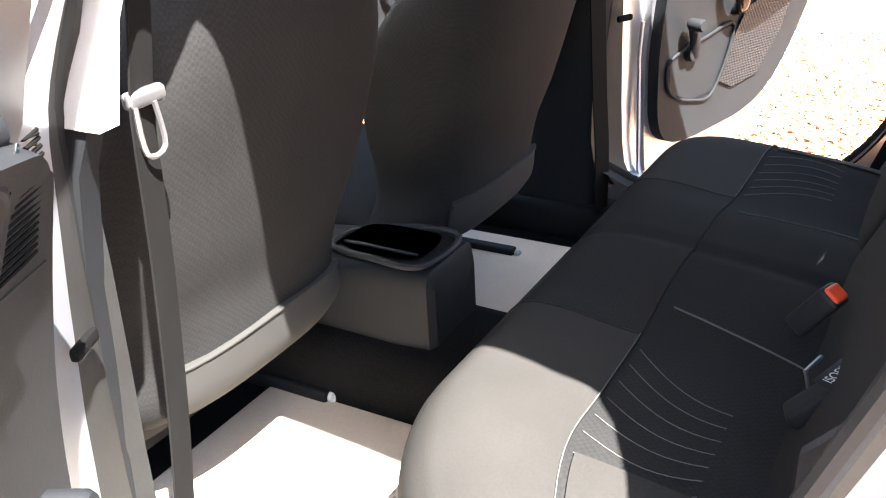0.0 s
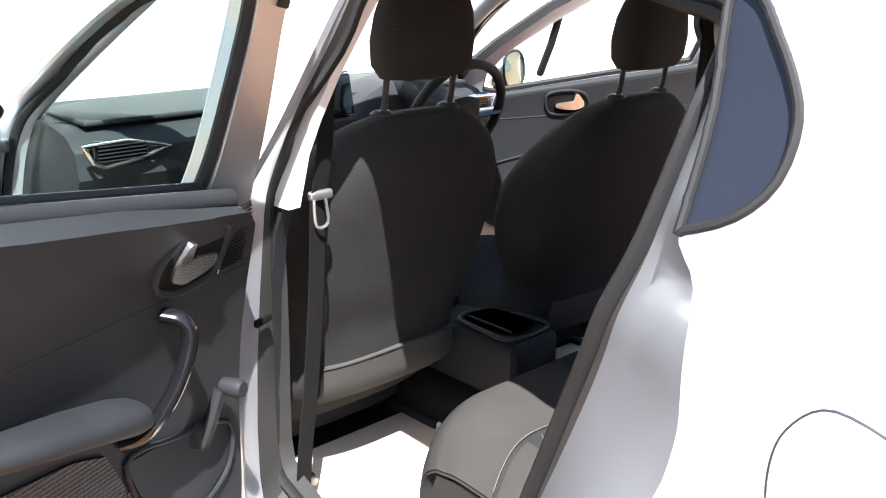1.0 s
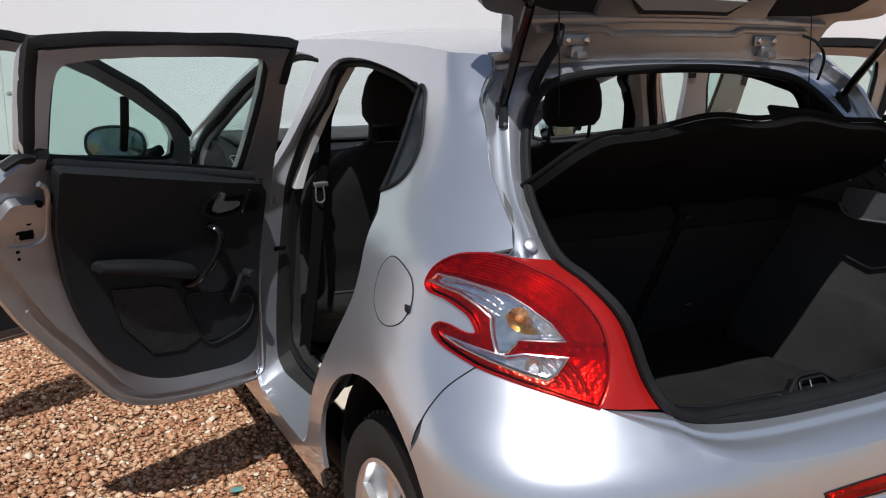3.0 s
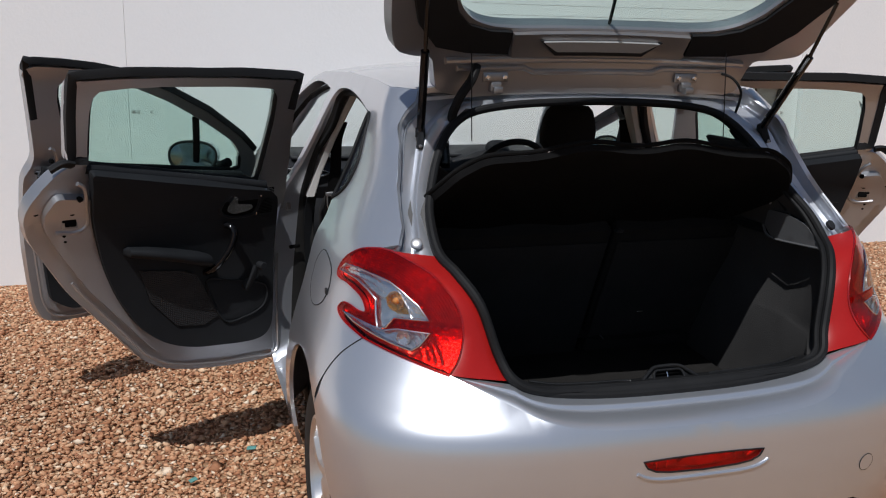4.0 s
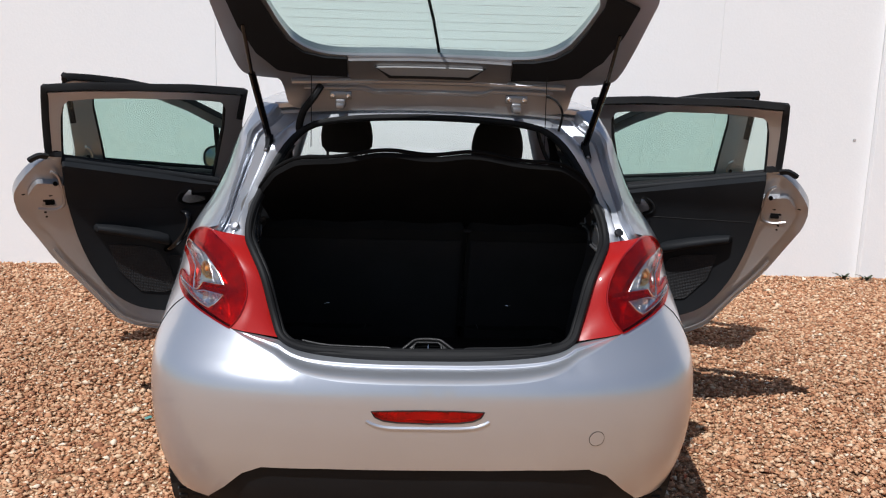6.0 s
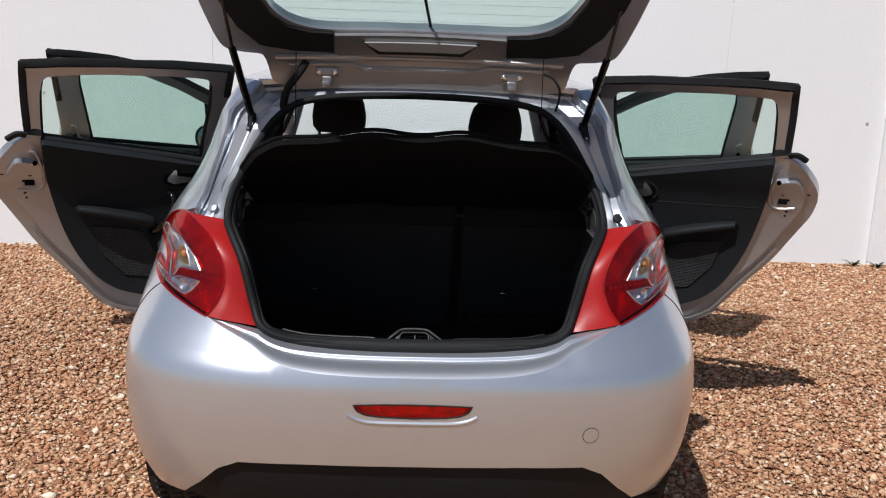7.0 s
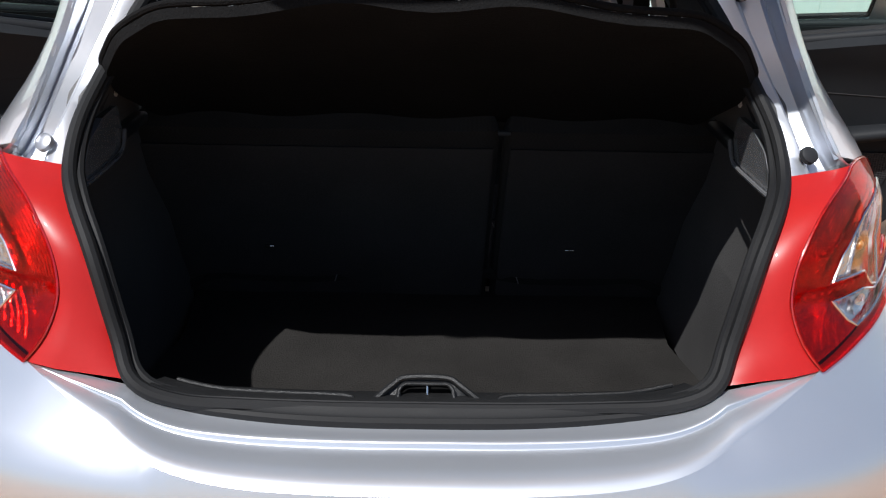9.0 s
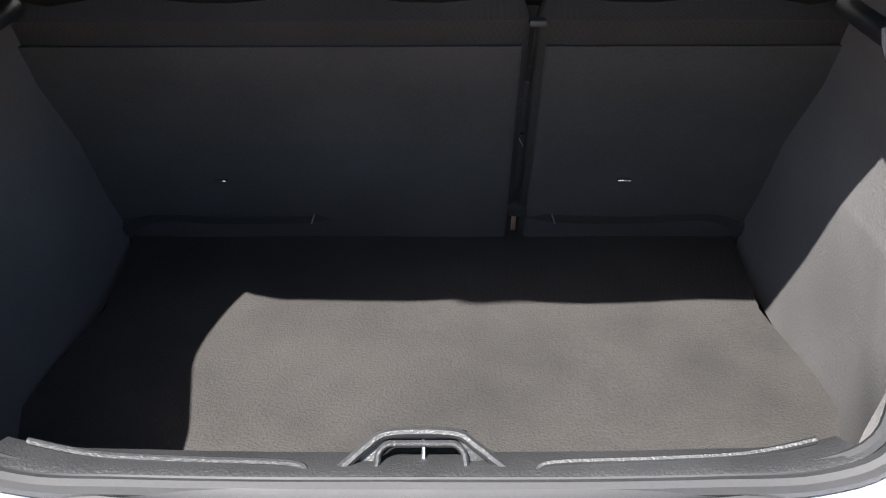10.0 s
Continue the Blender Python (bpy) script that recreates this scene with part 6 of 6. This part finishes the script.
part("screen_frame", tube([(-0.1, 2.492, 0.94), (-0.1, 2.515, 1.065), (0.1, 2.515, 1.065), (0.1, 2.492, 0.94)], 0.004, 6, True), CHROME, sc)
SW = pose(0.36, 2.33, 0.93, -68 + 90, 0, 0)
ring = [(0.178 * math.cos(a), 0.0, 0.168 * math.sin(a)) for a in np.linspace(0, 2 * math.pi, 48, endpoint=False)]
wh = part("steering_wheel", moved(tube(ring, 0.015, 12, True), SW), TRIM, car, "black steering wheel")
part("wheel_hub", moved(loft([oval((0, y, 0), a, b, 2.6, 28, "xz") for y, a, b in ((-0.035, 0.02, 0.02), (-0.032, 0.06, 0.055), (-0.015, 0.078, 0.07), (0.03, 0.06, 0.05))]), SW), TRIM, wh)
for a in (0, 180, 270):
    c, s = math.cos(radians(a)), math.sin(radians(a))
    part("wheel_spoke", moved(tube([(0.05 * c, -0.005, 0.05 * s), (0.172 * c, 0, 0.162 * s)], 0.010, 8, rx=0.024), SW), GLOSS, wh)
part("wheel_badge", moved(rbox((0, -0.036, 0.005), (0.018, 0.003, 0.024), 0.001), SW), CHROME, wh)
part("key_tag", rbox((0.40, 2.26, 0.80), (0.03, 0.004, 0.045), 0.002), YELLOW, wh, "yellow card key tag")
part("column_shroud", moved(loft([oval((0, y, -0.01), 0.055, 0.05, 3, 20, "xz") for y in (0.02, 0.16, 0.26)]), SW), TRIM, wh)

# ---------------------------------------------------------------- boot
fl = [(-0.50, 0.235), (0.50, 0.235), (0.585, 0.40), (0.57, 0.62), (0.54, 0.80), (0.565, 1.075), (-0.565, 1.075), (-0.54, 0.80), (-0.57, 0.62), (-0.585, 0.40)]
pts, tri, _ = flat_patch(fl, (), 0.05)
part("boot_floor", shell([(x, y, 0.487 + 0.004 * noise.noise((x * 6, y * 6, 0))) for x, y in pts], tri, 0.02, up_face), BOOT_CARPET, car, "grey carpeted boot floor")
lip = []
for k, dz in ((0.0, 0.010), (0.15, 0.014), (0.6, 0.006), (0.8, -0.03), (1.0, -0.24)):
    row = RIM[0:19] * (1, 1, 1)
    row = row + np.stack([-0.05 * k * row[:, 0], np.full(len(row), 0.075 * min(k, 0.85)), np.full(len(row), dz)], 1)
    row[:, 2] = np.where(row[:, 2] > 0.72 + dz, 0.72 + dz + (row[:, 2] - 0.72 - dz) * (1 - 0.5 * k), row[:, 2])
    lip.append(np.r_[(row * (-1, 1, 1))[::-1], row])
part("sill_cover", loft(lip, caps=False, closed=False), SILL, car, "dark grey plastic sill cover")
lt_out = rounded([(-0.10, 0.699), (-0.076, 0.712), (-0.046, 0.734), (-0.03, 0.7375), (0.03, 0.7375), (0.046, 0.734), (0.078, 0.713), (0.105, 0.699)], 0.006)
lt_hole = rounded([(-0.043, 0.710), (-0.041, 0.727), (-0.033, 0.7335), (0.033, 0.7335), (0.041, 0.727), (0.043, 0.710), (0.0, 0.707)], 0.005)
lp, lf, _ = flat_patch(lt_out, [lt_hole], 0.02)
lt = part("latch_cover", shell([(x, 0.186 + 0.73 * (z - 0.708) + 1.0 * max(0.0, abs(x) - 0.045) ** 1.5, z) for x, z in lp], lf, 0.022, lambda p: np.array([0, -1.0, 0.4])), SILL, car, "black plastic cover round the boot latch")
# black plate that paints the dark inside the latch opening
part("latch_recess", moved(rbox((0, 0, 0), (0.088, 0.006, 0.036), 0.002), pose(0.0, 0.212, 0.714, -36, 0, 0)), VOID, lt)
part("latch_bar", tube([(0.002, 0.193, 0.706), (0.002, 0.209, 0.735)], 0.002, 8), CHROME, lt, "steel latch striker bar")
part("latch_rim", tube([(x, 0.179 + 0.73 * (z - 0.708) + 1.0 * max(0.0, abs(x) - 0.045) ** 1.5, z) for x, z in dense(lt_hole, 0.006)], 0.0034, 8, True), SILL, lt)
part("latch_edge", tube(curve([(-0.105, 0.182, 0.702), (-0.080, 0.184, 0.712), (-0.052, 0.197, 0.731), (-0.03, 0.205, 0.740), (0.03, 0.205, 0.740), (0.052, 0.197, 0.731), (0.082, 0.184, 0.713), (0.105, 0.182, 0.706)], 5), 0.005, 8), SILL, lt)
for x in (-0.024, 0.024):
    part("latch_screw", loft([oval((x, 0.196, 0.706 + h), r, r, 2, 10) for h, r in ((0, 0.007), (0.003, 0.007), (0.005, 0.004))]), STEEL, lt)
for side in (-1, 1):
    ridge = curve([(side * 0.108, 0.178, 0.716), (side * 0.125, 0.186, 0.7195), (side * 0.22, 0.190, 0.7205), (side * 0.31, 0.193, 0.7245), (side * 0.375, 0.200, 0.735)], 6)
    part("sill_ridge", tube(ridge, 0.0038, 8), SILL, lt)
part("latch_lip", tube([(x, 0.182 + 0.6 * x * x, 0.704) for x in np.linspace(-0.085, 0.085, 16)], 0.004, 8), GREY_TRIM, lt)
for side in (-1, 1):
    rows = []
    edge = RIM[17:58:2]
    far_x = np.interp(edge[:, 2], [0.70, 0.85, 1.0, 1.08, 1.2, 1.32], [0.575, 0.60, 0.60, 0.565, 0.505, 0.43])
    far_y = np.interp(edge[:, 2], [0.70, 0.90, 1.0, 1.15, 1.30], [1.05, 0.90, 0.86, 0.85, 0.85])
    for t, b in ((0.0, 0.0), (0.06, 0.2), (0.2, 0.7), (0.45, 1.05), (0.75, 1.02), (1.0, 1.0)):
        x = (edge[:, 0] - 0.004) + (far_x - edge[:, 0]) * b
        y = (edge[:, 1] + 0.006) + (far_y - edge[:, 1]) * t
        col = np.stack([side * x, y, edge[:, 2]], 1)
        foot = [(side * (x[0] - 0.01), y[0], 0.45), (side * x[0], y[0], 0.60)]
        rows.append(np.r_[foot, col])
    v, f = loft([[r[i] for r in rows] for i in range(len(rows[0]))], caps=False, closed=False)
    part("boot_side_trim", shell(v, f, 0.012, lambda p, s=side: np.array([-s, 0, 0.0])), BOOT_TRIM, car, "dark carpeted boot side")
    rest = part("shelf_support", rbox((side * 0.60, 0.66, 0.98), (0.06, 0.34, 0.024), 0.010), TRIM, car, "black plastic shelf support")
    # lit area of the side trim, painted as a lighter plate above its lip
    brk = [(0.335, 0.992), (0.46, 0.979), (0.60, 0.970), (0.645, 1.0), (0.63, 1.050), (0.52, 1.055), (0.42, 1.04)]
    bp_, bt_, _ = flat_patch(rounded(brk, 0.012), (), 0.03)
    br = part("shelf_bracket", shell([(side * (0.535 + 0.10 * (y - 0.33)), y, z) for y, z in bp_], bt_, 0.012, lambda p, s=side: np.array([-s, 0, 0.0])), COVER, car, "lighter grey plate for the lit area of the boot side trim")
    part("bracket_lip", tube(curve([(side * (0.530 + 0.10 * (y - 0.33)), y, z) for y, z in brk[:4]], 4), 0.004, 8), COVER, br)
    part("trim_tab", sweep(np.array([(side * 0.549, 0.662, 1.120), (side * 0.556, 0.638, 1.098), (side * 0.562, 0.612, 1.076)]), [(-0.011, -0.002), (0.011, -0.002), (0.011, 0.002), (-0.011, 0.002)], up=(side, 0, 0)), PILLAR, car, "pale plastic tab on the pillar trim")
    part("pillar_trim", sweep(curve([(side * 0.575, 0.53, 1.08), (side * 0.54, 0.64, 1.19), (side * 0.48, 0.71, 1.30)], 5), [(-0.03, -0.01), (0.03, -0.01), (0.02, 0.012), (-0.02, 0.012)], up=(side, 0, 0)), TRIM, car)
    rows_ = []
    for z in np.linspace(1.05, 1.345, 8):
        i = int(np.argmin(np.abs(RIM[40:75, 2] - z))) + 40
        inner, glass_y = RIM[i], float(np.interp(z, [1.05, 1.12, 1.22, 1.30, 1.345], [0.80, 0.775, 0.775, 0.82, 0.90]))
        gx = skin(s_y(glass_y, z), z)[0] - 0.03
        rows_.append([(side * (inner[0] + 0.004 + (gx - inner[0]) * t ** 0.7), inner[1] + 0.012 + (glass_y - inner[1] - 0.012) * t, z) for t in np.linspace(0, 1, 9)])
    v, f = loft(rows_, caps=False, closed=False)
    part("rear_pillar_trim", shell(v, f, 0.01, lambda p, s=side: np.array([-s, 0, 0.0])), PILLAR_TRIM, car, "grey rear pillar trim")
    qp, qt, _ = flat_patch([(0.70, 0.42), (1.14, 0.42), (1.07, 0.62), (1.01, 0.80), (0.96, 0.95), (0.92, 1.06), (0.70, 1.06)], (), 0.06)
    part("quarter_trim", shell([(side * 0.675, y, z) for y, z in qp], qt, 0.012, lambda p, s=side: np.array([-s, 0, 0.0])), TRIM, car, "black plastic quarter trim")

# lifted parcel shelf hanging on its cords
sh_half = [(0.52, 0.0), (0.555, 0.08), (0.56, 0.30), (0.545, 0.39), (0.50, 0.445), (0.42, 0.468), (0.20, 0.478), (0.10, 0.49)]
sh_out = rounded(sh_half + [(-x, d) for x, d in sh_half[::-1]], 0.02)


def shelf_point(x, d, off=0.0):
    return (x, 0.90 - d - 0.5 * off, 0.973 + 0.295 * d / 0.475 - 0.06 * (abs(x) / 0.51) ** 5 * d / 0.475 - 0.007 * math.cos(21 * x) - 0.8 * off)


pts, tri, _ = flat_patch(sh_out, (), 0.05)
shelf = thing("parcel_shelf", shell([shelf_point(x, d) for x, d in pts], tri, 0.018, lambda p: np.array([0, 0.6, 0.8])), CARPET, "black parcel shelf lifted on its cords", "parcel shelf")
part("shelf_hem", tube([shelf_point(x, d, -0.008) for x, d in dense(sh_out, 0.03)], 0.0062, 8, True), CARPET, shelf)
for side in (-1, 1):
    part("cord_clip", rbox(shelf_point(side * 0.40, 0.44, 0.004), (0.03, 0.02, 0.014), 0.004), TRIM, shelf)
    part("shelf_pivot", tube([shelf_point(side * 0.50, 0.03), shelf_point(side * 0.575, 0.03)], 0.008, 8), TRIM, shelf)

# under the boot and behind the bumper: inner panels that close the body
part("boot_tub", join(rbox((0, 0.62, 0.335), (1.10, 0.9, 0.03), 0.01), rbox((0, 0.17, 0.44), (1.2, 0.03, 0.22), 0.01)), RUBBER, car)
part("bulkhead", rbox((0, 3.05, 0.58), (1.38, 0.03, 0.66), 0.01), RUBBER, car)
